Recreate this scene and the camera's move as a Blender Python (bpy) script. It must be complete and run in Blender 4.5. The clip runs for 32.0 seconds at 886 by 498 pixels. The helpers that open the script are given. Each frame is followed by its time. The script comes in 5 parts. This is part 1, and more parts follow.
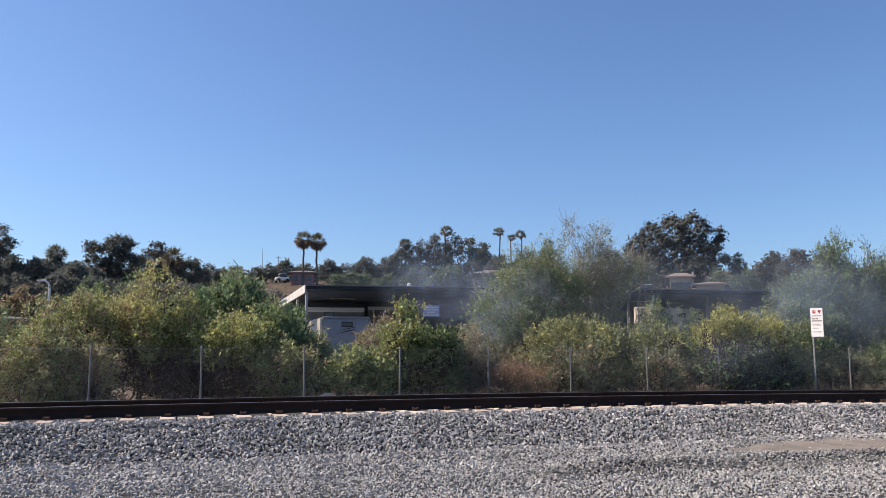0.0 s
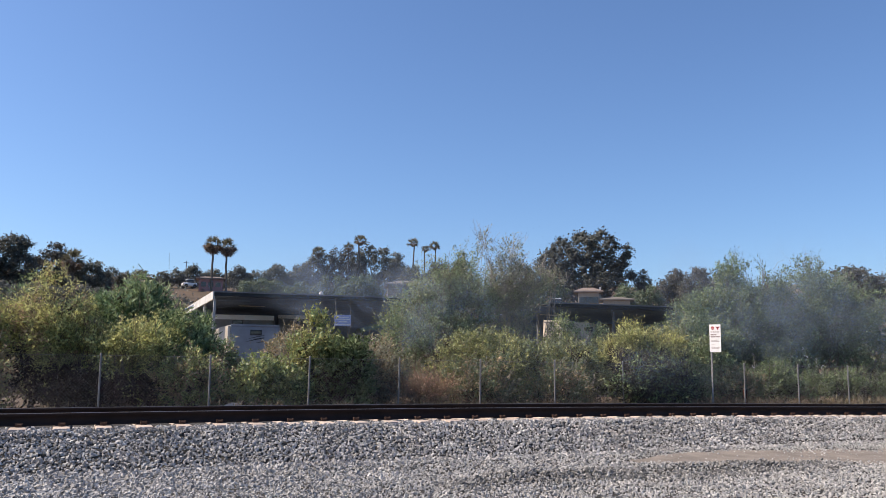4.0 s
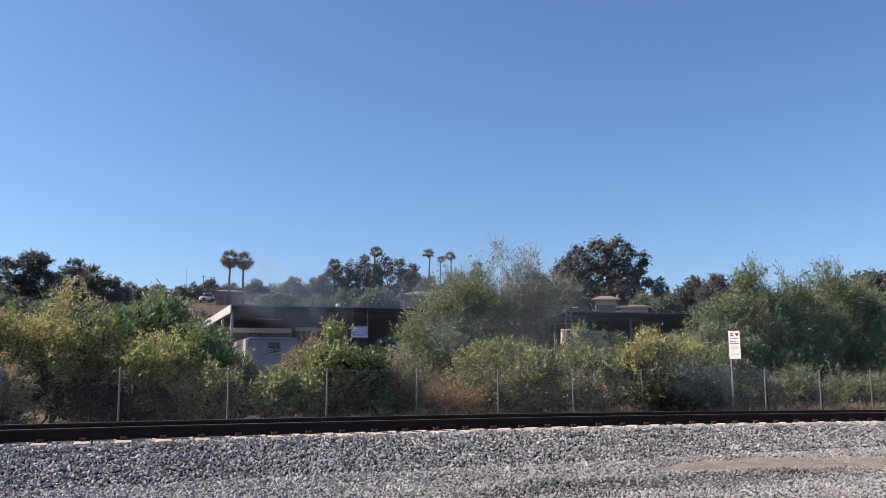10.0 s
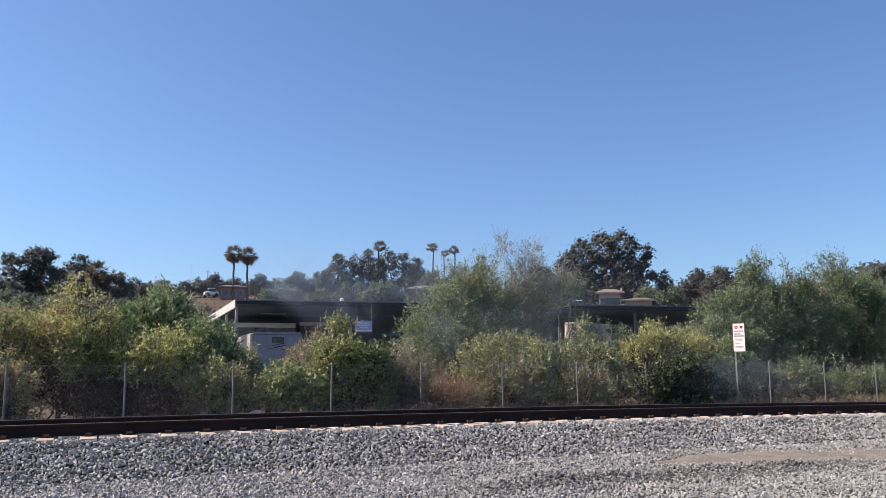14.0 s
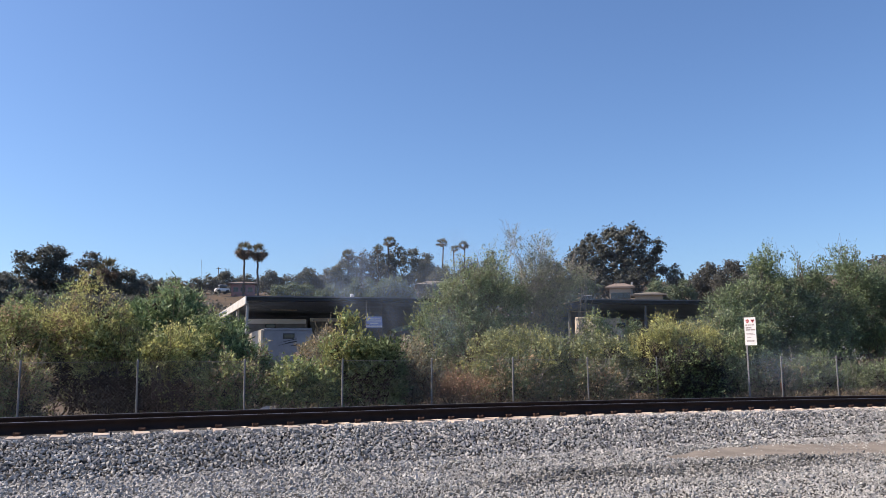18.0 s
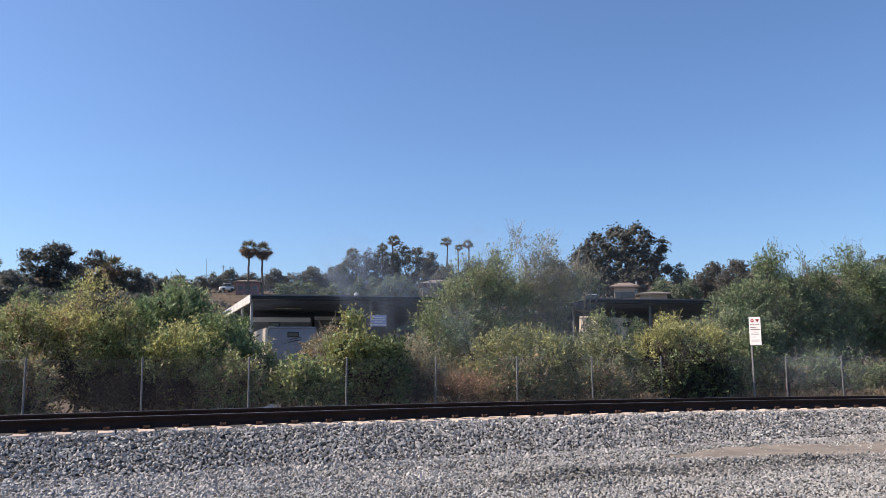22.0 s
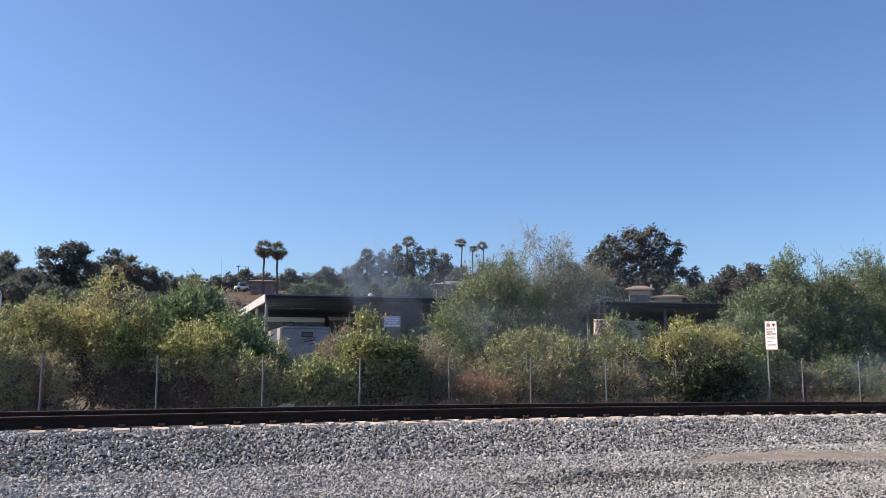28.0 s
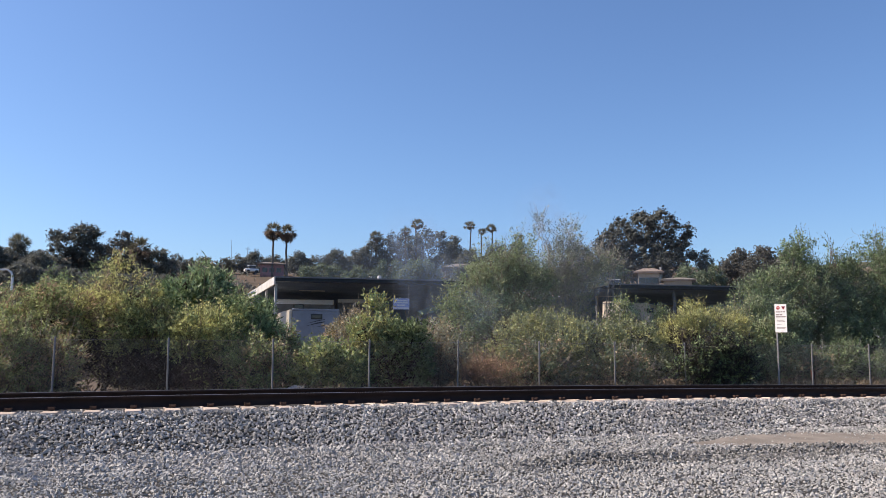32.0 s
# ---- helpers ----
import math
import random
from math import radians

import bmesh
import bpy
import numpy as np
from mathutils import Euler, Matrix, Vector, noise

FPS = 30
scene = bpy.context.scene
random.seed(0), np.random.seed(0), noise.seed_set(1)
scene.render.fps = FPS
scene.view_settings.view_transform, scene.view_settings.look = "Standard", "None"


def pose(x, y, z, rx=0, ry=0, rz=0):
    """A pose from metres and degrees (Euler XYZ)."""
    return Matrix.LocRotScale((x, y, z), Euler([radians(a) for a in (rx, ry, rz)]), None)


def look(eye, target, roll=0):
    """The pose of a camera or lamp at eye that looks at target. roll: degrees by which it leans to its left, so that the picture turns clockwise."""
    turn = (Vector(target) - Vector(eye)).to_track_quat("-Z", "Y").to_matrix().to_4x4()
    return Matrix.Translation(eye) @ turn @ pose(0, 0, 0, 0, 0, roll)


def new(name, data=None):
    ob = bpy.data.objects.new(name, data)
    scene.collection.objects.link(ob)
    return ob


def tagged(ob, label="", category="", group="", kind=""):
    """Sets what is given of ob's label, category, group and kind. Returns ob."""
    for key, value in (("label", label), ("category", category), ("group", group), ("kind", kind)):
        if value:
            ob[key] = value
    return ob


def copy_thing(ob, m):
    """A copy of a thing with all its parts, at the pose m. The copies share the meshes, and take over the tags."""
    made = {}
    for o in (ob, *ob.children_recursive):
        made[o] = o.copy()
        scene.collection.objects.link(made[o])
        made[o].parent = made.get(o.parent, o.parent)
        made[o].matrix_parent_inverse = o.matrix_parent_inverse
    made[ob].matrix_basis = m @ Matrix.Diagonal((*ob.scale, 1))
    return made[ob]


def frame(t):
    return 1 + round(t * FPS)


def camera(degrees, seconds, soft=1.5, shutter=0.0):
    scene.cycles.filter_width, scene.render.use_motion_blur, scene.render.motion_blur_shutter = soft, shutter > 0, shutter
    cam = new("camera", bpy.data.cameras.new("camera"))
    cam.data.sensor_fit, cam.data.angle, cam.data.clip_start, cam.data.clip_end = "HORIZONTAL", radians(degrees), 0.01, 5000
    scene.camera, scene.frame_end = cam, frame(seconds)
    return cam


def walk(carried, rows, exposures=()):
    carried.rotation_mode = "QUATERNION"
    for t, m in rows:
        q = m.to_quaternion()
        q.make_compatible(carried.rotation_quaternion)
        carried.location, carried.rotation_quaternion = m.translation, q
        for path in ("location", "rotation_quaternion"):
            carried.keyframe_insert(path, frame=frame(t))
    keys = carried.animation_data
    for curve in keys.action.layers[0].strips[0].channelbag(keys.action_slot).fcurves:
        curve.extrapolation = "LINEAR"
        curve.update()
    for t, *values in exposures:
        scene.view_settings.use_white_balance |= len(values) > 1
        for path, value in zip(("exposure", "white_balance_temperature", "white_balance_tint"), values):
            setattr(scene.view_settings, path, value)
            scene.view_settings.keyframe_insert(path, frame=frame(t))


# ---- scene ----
EYE = (0.0, 0.0, 1.65)


def aim(heading, tilt, lean):
    """The camera's pose: heading in degrees from +y towards +x, tilt upwards, lean to its left."""
    h, p = radians(heading), radians(tilt)
    way = Vector((math.sin(h) * math.cos(p), math.cos(h) * math.cos(p), math.sin(p)))
    return look(EYE, Vector(EYE) + way, lean)


cam = camera(57.66, 32.0, soft=0.85)
# seconds, heading, tilt, lean
HEADINGS = (
    (0.0, 18.497, 7.286, 0.032), (0.5, 18.959, 6.422, 0.253), (1.0, 20.013, 5.935, 0.308), (1.5, 22.230, 6.421, 0.230),
    (2.0, 24.458, 7.338, 0.581), (2.5, 25.126, 7.763, 0.809), (3.0, 25.085, 7.891, 0.802), (3.5, 24.892, 7.981, 0.770),
    (5.5, 23.929, 8.285, 0.616), (6.0, 23.638, 8.372, 0.361), (6.5, 23.538, 8.557, 0.318), (7.0, 23.534, 8.524, 0.307),
    (7.5, 23.503, 8.531, 0.305), (8.0, 23.519, 8.495, 0.249), (8.5, 23.536, 8.422, 0.187), (9.0, 23.530, 8.500, 0.144),
    (9.5, 23.524, 8.675, 0.093), (10.0, 23.542, 8.792, 0.051), (10.5, 23.573, 8.799, 0.066), (11.0, 23.585, 8.730, -0.014),
    (11.5, 23.554, 8.656, 0.010), (12.0, 23.463, 8.588, 0.031), (12.5, 23.425, 8.583, -0.079), (13.0, 23.432, 8.579, -0.121),
    (13.5, 23.487, 8.477, -0.158), (14.0, 23.275, 8.367, -0.196), (14.5, 23.003, 8.364, -0.266), (16.5, 22.692, 8.122, -0.299),
    (17.0, 22.598, 8.026, -0.240), (17.5, 22.514, 7.959, -0.349), (18.0, 22.577, 8.040, -0.450), (18.5, 22.543, 7.905, -0.411),
    (19.0, 22.502, 7.767, -0.401), (19.5, 22.444, 7.796, -0.424), (20.0, 22.427, 7.868, -0.420), (20.5, 22.458, 7.858, -0.443),
    (21.0, 22.438, 7.808, -0.429), (21.5, 22.354, 7.864, -0.428), (22.0, 22.265, 7.961, -0.292), (22.5, 22.177, 8.054, -0.197),
    (23.0, 22.088, 8.147, -0.144), (23.5, 22.064, 8.094, -0.132), (24.0, 22.034, 7.914, -0.111), (24.5, 21.903, 7.771, -0.022),
    (25.0, 21.574, 7.492, 0.331), (25.5, 21.232, 6.968, 0.702), (27.5, 21.113, 7.377, 0.419), (28.0, 21.229, 8.053, 0.311),
    (28.5, 21.130, 7.992, 0.449), (29.0, 21.025, 7.861, 0.464), (29.5, 20.962, 7.526, 0.561), (30.0, 20.903, 7.173, 0.619),
    (30.5, 20.857, 7.007, 0.613), (31.0, 20.763, 6.917, 0.547), (31.5, 20.650, 6.874, 0.462), (32.0, 20.601, 6.807, 0.404),
)
walk(cam, [(t, aim(h, p, r)) for t, h, p, r in HEADINGS], exposures=((0.0, 0.53, 7050, 14), (1.0, 0.66, 7050, 14), (2.0, 0.6, 7050, 14), (3.0, 0.6, 7050, 14), (6.0, 0.50, 7050, 14), (8.0, 0.56, 7050, 14), (10.0, 0.52, 7050, 14), (13.0, 0.57, 7050, 14), (17.0, 0.6, 7050, 14), (32.0, 0.58, 7050, 14)))

# ---- world and sun ----
SUN_AZ, SUN_EL = -66.0, 43.0
world = bpy.data.worlds.new("sky")
scene.world = world
world.use_nodes = True
wn = world.node_tree
sky = wn.nodes.new("ShaderNodeTexSky")
sky.sky_type, sky.sun_disc = "NISHITA", False
sky.sun_elevation, sky.sun_rotation = radians(SUN_EL), radians(SUN_AZ)
sky.air_density, sky.dust_density, sky.ozone_density, sky.altitude = 1.0, 0.75, 10.0, 0.0
wn.nodes["Background"].inputs["Strength"].default_value = 0.116
wn.links.new(sky.outputs[0], wn.nodes["Background"].inputs["Color"])
sun = new("sun", bpy.data.lights.new("sun", "SUN"))
sun.data.energy, sun.data.angle, sun.data.color = 5.0, radians(0.53), (1.0, 0.89, 0.76)
sa, se = radians(SUN_AZ), radians(SUN_EL)
sun.matrix_world = look((60 * math.sin(sa) * math.cos(se), 60 * math.cos(sa) * math.cos(se), 60 * math.sin(se)), (0, 0, 0))


# ---- materials ----
def material(name, base, second=None, scale=6.0, rough=0.8, metal=0.0, bump=0.0, fine=60.0, island=0.0, each=0.0, through_light=0.0, spec=0.3, third=None):
    """A surface of two or three blended colours: broad stains, fine grain, and a shift per piece or per object."""
    m = bpy.data.materials.new(name)
    m.use_nodes = True
    nt = m.node_tree
    n, l = nt.nodes, nt.links
    bsdf = n["Principled BSDF"]
    bsdf.inputs["Roughness"].default_value = rough
    bsdf.inputs["Metallic"].default_value = metal
    bsdf.inputs["Specular IOR Level"].default_value = spec
    second = second or tuple(c * 0.7 for c in base)
    co = n.new("ShaderNodeTexCoord")
    broad = n.new("ShaderNodeTexNoise")
    broad.inputs["Scale"].default_value, broad.inputs["Detail"].default_value = scale, 6
    l.new(co.outputs["Object"], broad.inputs["Vector"])
    ramp = n.new("ShaderNodeValToRGB")
    ramp.color_ramp.elements[0].position, ramp.color_ramp.elements[1].position = 0.35, 0.65
    ramp.color_ramp.elements[0].color, ramp.color_ramp.elements[1].color = (*base, 1), (*second, 1)
    if third:
        e = ramp.color_ramp.elements.new(0.8)
        e.color = (*third, 1)
    l.new(broad.outputs["Fac"], ramp.inputs["Fac"])
    grain = n.new("ShaderNodeTexNoise")
    grain.inputs["Scale"].default_value, grain.inputs["Detail"].default_value = fine, 4
    l.new(co.outputs["Object"], grain.inputs["Vector"])
    vary = n.new("ShaderNodeMapRange")
    vary.inputs["To Min"].default_value, vary.inputs["To Max"].default_value = 0.78, 1.22
    l.new(grain.outputs["Fac"], vary.inputs["Value"])
    value = vary.outputs["Result"]
    for node, socket, amount in (("ShaderNodeNewGeometry", "Random Per Island", island), ("ShaderNodeObjectInfo", "Random", each)):
        if amount:
            src, rng_ = n.new(node), n.new("ShaderNodeMapRange")
            rng_.inputs["To Min"].default_value, rng_.inputs["To Max"].default_value = 1 - amount, 1 + amount
            mul = n.new("ShaderNodeMath")
            mul.operation = "MULTIPLY"
            l.new(src.outputs[socket], rng_.inputs["Value"])
            l.new(rng_.outputs["Result"], mul.inputs[0])
            l.new(value, mul.inputs[1])
            value = mul.outputs[0]
    hsv = n.new("ShaderNodeHueSaturation")
    hsv.inputs["Saturation"].default_value = 0.84 if through_light else 1.0
    l.new(ramp.outputs["Color"], hsv.inputs["Color"])
    l.new(value, hsv.inputs["Value"])
    l.new(hsv.outputs["Color"], bsdf.inputs["Base Color"])
    if bump:
        b = n.new("ShaderNodeBump")
        b.inputs["Strength"].default_value, b.inputs["Distance"].default_value = bump, 0.02
        l.new(grain.outputs["Fac"], b.inputs["Height"])
        l.new(b.outputs["Normal"], bsdf.inputs["Normal"])
    if through_light:
        tr, mix = n.new("ShaderNodeBsdfTranslucent"), n.new("ShaderNodeMixShader")
        l.new(hsv.outputs["Color"], tr.inputs["Color"])
        mix.inputs["Fac"].default_value = through_light
        l.new(bsdf.outputs[0], mix.inputs[1])
        l.new(tr.outputs[0], mix.inputs[2])
        l.new(mix.outputs[0], n["Material Output"].inputs["Surface"])
    return m


def leafy(name, a, b, c=None, shift=0.55, scale=1.3, gain=1.25):
    a, b, c = [tuple(v * g for v, g in zip(x, (gain * 1.07, gain, gain))) if x else None for x in (a, b, c)]
    return material(name, a, b, scale=scale, rough=0.45, fine=5.0, island=shift, through_light=0.3, spec=0.2, third=c)


M_SOIL = material("dry_soil", (0.105, 0.074, 0.05), (0.075, 0.057, 0.038), 0.35, 0.95, bump=0.6, fine=9.0, third=(0.15, 0.12, 0.06))
# Coloured near black to stand for the shade in the gaps between stones.
M_BED_SHADE = material("ballast_bed", (0.03, 0.029, 0.027), (0.045, 0.043, 0.04), 1.2, 0.95, bump=0.8, fine=40.0)
M_SAND = material("packed_sand", (0.235, 0.208, 0.178), (0.165, 0.147, 0.126), 2.2, 0.95, bump=0.8, fine=35.0)
M_STONE = material("crushed_stone", (0.405, 0.402, 0.385), (0.315, 0.312, 0.30), 1.5, 0.85, bump=0.0, fine=30.0, island=0.28)
# Strip stone toned down, putting the shoulder slope's weaker sun into the colour.
M_STONE_SHADE = material("shade_toned_crushed_stone", (0.385, 0.38, 0.368), (0.27, 0.267, 0.26), 1.5, 0.9, fine=30.0, island=0.48)
# Darker copy of the stone; the ridge's shaded side is in its colour.
M_RIDGE_SHADE = material("shaded_loose_stone", (0.20, 0.198, 0.19), (0.14, 0.138, 0.133), 1.5, 0.9, fine=30.0, island=0.5)
M_RAIL = material("rusty_rail", (0.032, 0.020, 0.017), (0.022, 0.014, 0.012), 2.5, 0.75, 0.3, bump=0.3, fine=90.0)
M_RAIL_TOP = material("worn_rail_head", (0.33, 0.31, 0.30), (0.22, 0.20, 0.19), 4.0, 0.35, 0.8)
M_TIE = material("concrete_tie", (0.50, 0.42, 0.36), (0.40, 0.33, 0.28), 3.0, 0.9, bump=0.3, fine=70.0, each=0.12)
M_CLIP = material("rusty_clip", (0.085, 0.048, 0.034), (0.06, 0.036, 0.028), 30.0, 0.8, 0.3)
M_GALV = material("galvanised_steel", (0.27, 0.27, 0.275), (0.20, 0.205, 0.21), 8.0, 0.6, 0.4, fine=120.0)
M_WIRE = material("galvanised_wire", (0.27, 0.27, 0.275), (0.21, 0.21, 0.22), 8.0, 0.6, 0.4)
M_WHITE = material("white_sign_paint", (0.80, 0.80, 0.79), (0.74, 0.74, 0.73), 3.0, 0.5)
M_RED = material("red_sign_paint", (0.45, 0.03, 0.05), (0.36, 0.03, 0.04), 5.0, 0.5)
M_BARS = material("grey_print", (0.20, 0.15, 0.15), (0.28, 0.21, 0.21), 9.0, 0.6)
M_ROOF = material("dark_metal_roof", (0.050, 0.055, 0.055), (0.035, 0.040, 0.042), 0.8, 0.85, fine=12.0, spec=0.1)
# The blue stands for smoke haze and sky light under the roof.
M_HAZED_SOFFIT = material("roof_underside", (0.185, 0.235, 0.325), (0.145, 0.185, 0.255), 0.8, 0.9, fine=12.0, spec=0.05)
M_FASCIA = material("pale_metal_fascia", (0.62, 0.62, 0.60), (0.45, 0.45, 0.43), 1.5, 0.5, fine=20.0)
# Sunlit copy of the post grey, used on the open left end.
M_POST_LIT = material("lit_grey_post", (0.46, 0.47, 0.48), (0.36, 0.37, 0.38), 2.0, 0.6)
M_POST = material("grey_painted_post", (0.20, 0.205, 0.21), (0.15, 0.155, 0.16), 2.0, 0.6)
# White trailer side given the blue-grey of shade under the shelter.
M_RV_SHADED = material("shaded_trailer_white", (0.295, 0.315, 0.345), (0.24, 0.255, 0.285), 0.7, 0.35, fine=3.0)
M_RV_BEIGE = material("trailer_beige", (0.66, 0.60, 0.50), (0.58, 0.52, 0.43), 0.7, 0.4)
M_RV_BROWN = material("trailer_brown", (0.17, 0.14, 0.11), (0.13, 0.11, 0.09), 0.7, 0.5)
M_CREAM = material("trailer_cream", (0.72, 0.62, 0.48), (0.64, 0.54, 0.42), 0.7, 0.4)
M_RV_DARK = material("dark_trim", (0.035, 0.035, 0.04), (0.05, 0.05, 0.055), 3.0, 0.4)
M_GLASS_DARK = material("tinted_glass", (0.02, 0.022, 0.025), (0.03, 0.03, 0.035), 2.0, 0.08, spec=0.6)
M_BLUE = material("blue_banner", (0.36, 0.43, 0.70), (0.44, 0.50, 0.74), 2.0, 0.6)
M_TARP = material("green_tarp", (0.10, 0.16, 0.10), (0.13, 0.19, 0.13), 2.0, 0.7)
M_WOOD = material("bark", (0.13, 0.10, 0.075), (0.20, 0.17, 0.14), 4.0, 0.9, bump=0.5, fine=25.0)
M_PALE_WOOD = material("pale_dead_wood", (0.34, 0.315, 0.28), (0.25, 0.23, 0.20), 4.0, 0.9, bump=0.4, fine=25.0)
M_RUST_TWIG = material("rust_brown_twigs", (0.25, 0.165, 0.115), (0.20, 0.14, 0.105), 4.0, 0.9, fine=25.0)
M_PALM_TRUNK = material("palm_trunk", (0.125, 0.11, 0.095), (0.09, 0.08, 0.07), 1.5, 0.9, bump=0.5, fine=8.0)
M_PALM = leafy("palm_fronds", (0.11, 0.12, 0.075), (0.15, 0.145, 0.095))
M_THATCH = leafy("dead_fronds", (0.235, 0.185, 0.14), (0.165, 0.135, 0.10))
L_YELLOW = leafy("yellow_green_leaves", (0.41, 0.425, 0.135), (0.29, 0.325, 0.11), (0.37, 0.305, 0.14))
L_GREEN = leafy("green_leaves", (0.20, 0.272, 0.095), (0.27, 0.315, 0.115), (0.32, 0.275, 0.12))
L_DARK = leafy("dark_green_leaves", (0.128, 0.215, 0.088), (0.185, 0.26, 0.106))
L_WILLOW = leafy("willow_leaves", (0.183, 0.242, 0.117), (0.249, 0.293, 0.146), (0.205, 0.220, 0.124), gain=1.1)
L_OLIVE = leafy("olive_leaves", (0.30, 0.315, 0.10), (0.21, 0.25, 0.085), (0.31, 0.245, 0.11))
L_REED = leafy("silvery_cane_leaves", (0.09, 0.17, 0.07), (0.14, 0.215, 0.10), (0.075, 0.135, 0.055), shift=0.6)
L_GLOSSY = leafy("dark_glossy_leaves", (0.09, 0.14, 0.056), (0.125, 0.18, 0.068))
L_GOLD = leafy("golden_green_leaves", (0.33, 0.335, 0.10), (0.22, 0.26, 0.085), (0.27, 0.25, 0.095))
L_DEEP = leafy("deep_green_leaves", (0.092, 0.138, 0.074), (0.125, 0.168, 0.088), (0.115, 0.13, 0.078), shift=0.28, gain=1.42)
L_GREY = leafy("grey_green_leaves", (0.25, 0.265, 0.175), (0.19, 0.215, 0.14), (0.285, 0.265, 0.195))
L_BROWN = leafy("browned_leaves", (0.307, 0.220, 0.124), (0.190, 0.190, 0.095), (0.366, 0.227, 0.146))
L_WEED = leafy("dry_weed_stalks", (0.20, 0.16, 0.10), (0.14, 0.13, 0.075), (0.24, 0.18, 0.12))
# Dead brown leaves coloured extra dark, standing for shade inside the bushes.
L_SHADE_DEAD = leafy("shade_dark_dead_leaves", (0.055, 0.042, 0.034), (0.038, 0.032, 0.026), (0.10, 0.062, 0.042))
L_RUST = leafy("rust_dry_leaves", (0.395, 0.220, 0.139), (0.293, 0.198, 0.124), (0.278, 0.212, 0.146))
# Near-black leaves; the shadow below the golden bush is put into their colour.
L_SHADOW = leafy("shadow_black_leaves", (0.034, 0.039, 0.034), (0.046, 0.05, 0.042), (0.06, 0.068, 0.045))
# Lightened and greyed: the haze of distance is put into the leaf colour.
L_FAR_HAZED = leafy("hazed_eucalyptus_leaves", (0.140, 0.165, 0.142), (0.178, 0.198, 0.168), (0.184, 0.188, 0.16), scale=0.25, gain=0.97, shift=0.35)
L_EUC = leafy("dark_eucalyptus_leaves", (0.095, 0.114, 0.101), (0.123, 0.14, 0.125), (0.128, 0.134, 0.116), scale=0.25, gain=1.0, shift=0.3)
# Greyed likewise, with distance haze in the colour.
L_FAR_RED = leafy("reddish_eucalyptus_leaves", (0.132, 0.14, 0.124), (0.115, 0.132, 0.118), (0.155, 0.15, 0.132), scale=0.25, gain=0.97, shift=0.35)
L_FAR_GREEN = leafy("pine_leaves", (0.125, 0.19, 0.105), (0.16, 0.215, 0.125), scale=0.25, gain=0.97, shift=0.35)
M_WALL_TAN = material("tan_stucco", (0.46, 0.38, 0.30), (0.40, 0.33, 0.26), 0.5, 0.9)
M_WALL_RED = material("rose_stucco", (0.36, 0.19, 0.19), (0.30, 0.16, 0.16), 0.5, 0.9)
M_TILE_ROOF = material("brown_shingle_roof", (0.23, 0.185, 0.16), (0.18, 0.145, 0.125), 0.8, 0.9, fine=5.0)
M_GREY_ROOF = material("grey_brown_roof", (0.20, 0.18, 0.16), (0.15, 0.135, 0.12), 0.8, 0.9, fine=5.0)
M_CAR = material("white_car_paint", (0.75, 0.75, 0.75), (0.70, 0.70, 0.70), 1.0, 0.25)
M_RUST = material("red_rust", (0.085, 0.034, 0.028), (0.06, 0.028, 0.024), 6.0, 0.85, 0.2)
M_TYRE = material("tyre_rubber", (0.02, 0.02, 0.02), (0.03, 0.03, 0.03), 5.0, 0.9)


# ---- building helpers ----
def part(name, bm, mat, parent=None, label=""):
    me = bpy.data.meshes.new(name)
    bm.to_mesh(me)
    bm.free()
    return mesh_part(name, me, mat, parent, label)


def mesh_part(name, me, mat, parent=None, label=""):
    if mat and not me.materials:
        me.materials.append(mat)
    ob = new(name, me)
    if parent:
        ob.parent = parent
    return tagged(ob, label) if label else ob


def np_mesh(name, verts, quads, flat=False):
    """A mesh from arrays: verts (n, 3), faces (m, 3 or 4)."""
    me = bpy.data.meshes.new(name)
    me.vertices.add(len(verts))
    me.vertices.foreach_set("co", np.asarray(verts, np.float32).ravel())
    me.loops.add(quads.size)
    me.loops.foreach_set("vertex_index", np.asarray(quads, np.int32).ravel())
    me.polygons.add(len(quads))
    me.polygons.foreach_set("loop_start", np.arange(0, quads.size, quads.shape[1], dtype=np.int32))
    me.update(calc_edges=True)
    if flat:
        me.shade_flat()
    return me


def empty(name, x, y, z, label, category, group="", turn=0.0):
    e = new(name)
    e.empty_display_size = 0.2
    e.matrix_basis = pose(x, y, z, 0, 0, turn)
    return tagged(e, label, category, group)


def box(bm, x0, y0, z0, x1, y1, z1, bevel=0.0):
    r = bmesh.ops.create_cube(bm, size=1.0, matrix=Matrix.LocRotScale(((x0 + x1) / 2, (y0 + y1) / 2, (z0 + z1) / 2), None, (x1 - x0, y1 - y0, z1 - z0)))
    if bevel:
        edges = list({e for v in r["verts"] for e in v.link_edges})
        bmesh.ops.bevel(bm, geom=edges, offset=bevel, segments=2, affect="EDGES", profile=0.5)
    return bm


def boxed(x0, y0, z0, x1, y1, z1, bevel=0.0):
    return box(bmesh.new(), x0, y0, z0, x1, y1, z1, bevel)


def tube(bm, a, b, r0, r1, n=8):
    """A tapered round bar from a to b."""
    a, b = Vector(a), Vector(b)
    turn = (b - a).to_track_quat("Z", "Y").to_matrix().to_4x4()
    bmesh.ops.create_cone(bm, cap_ends=True, segments=n, radius1=r0, radius2=r1, depth=(b - a).length, matrix=Matrix.Translation((a + b) / 2) @ turn)
    return bm


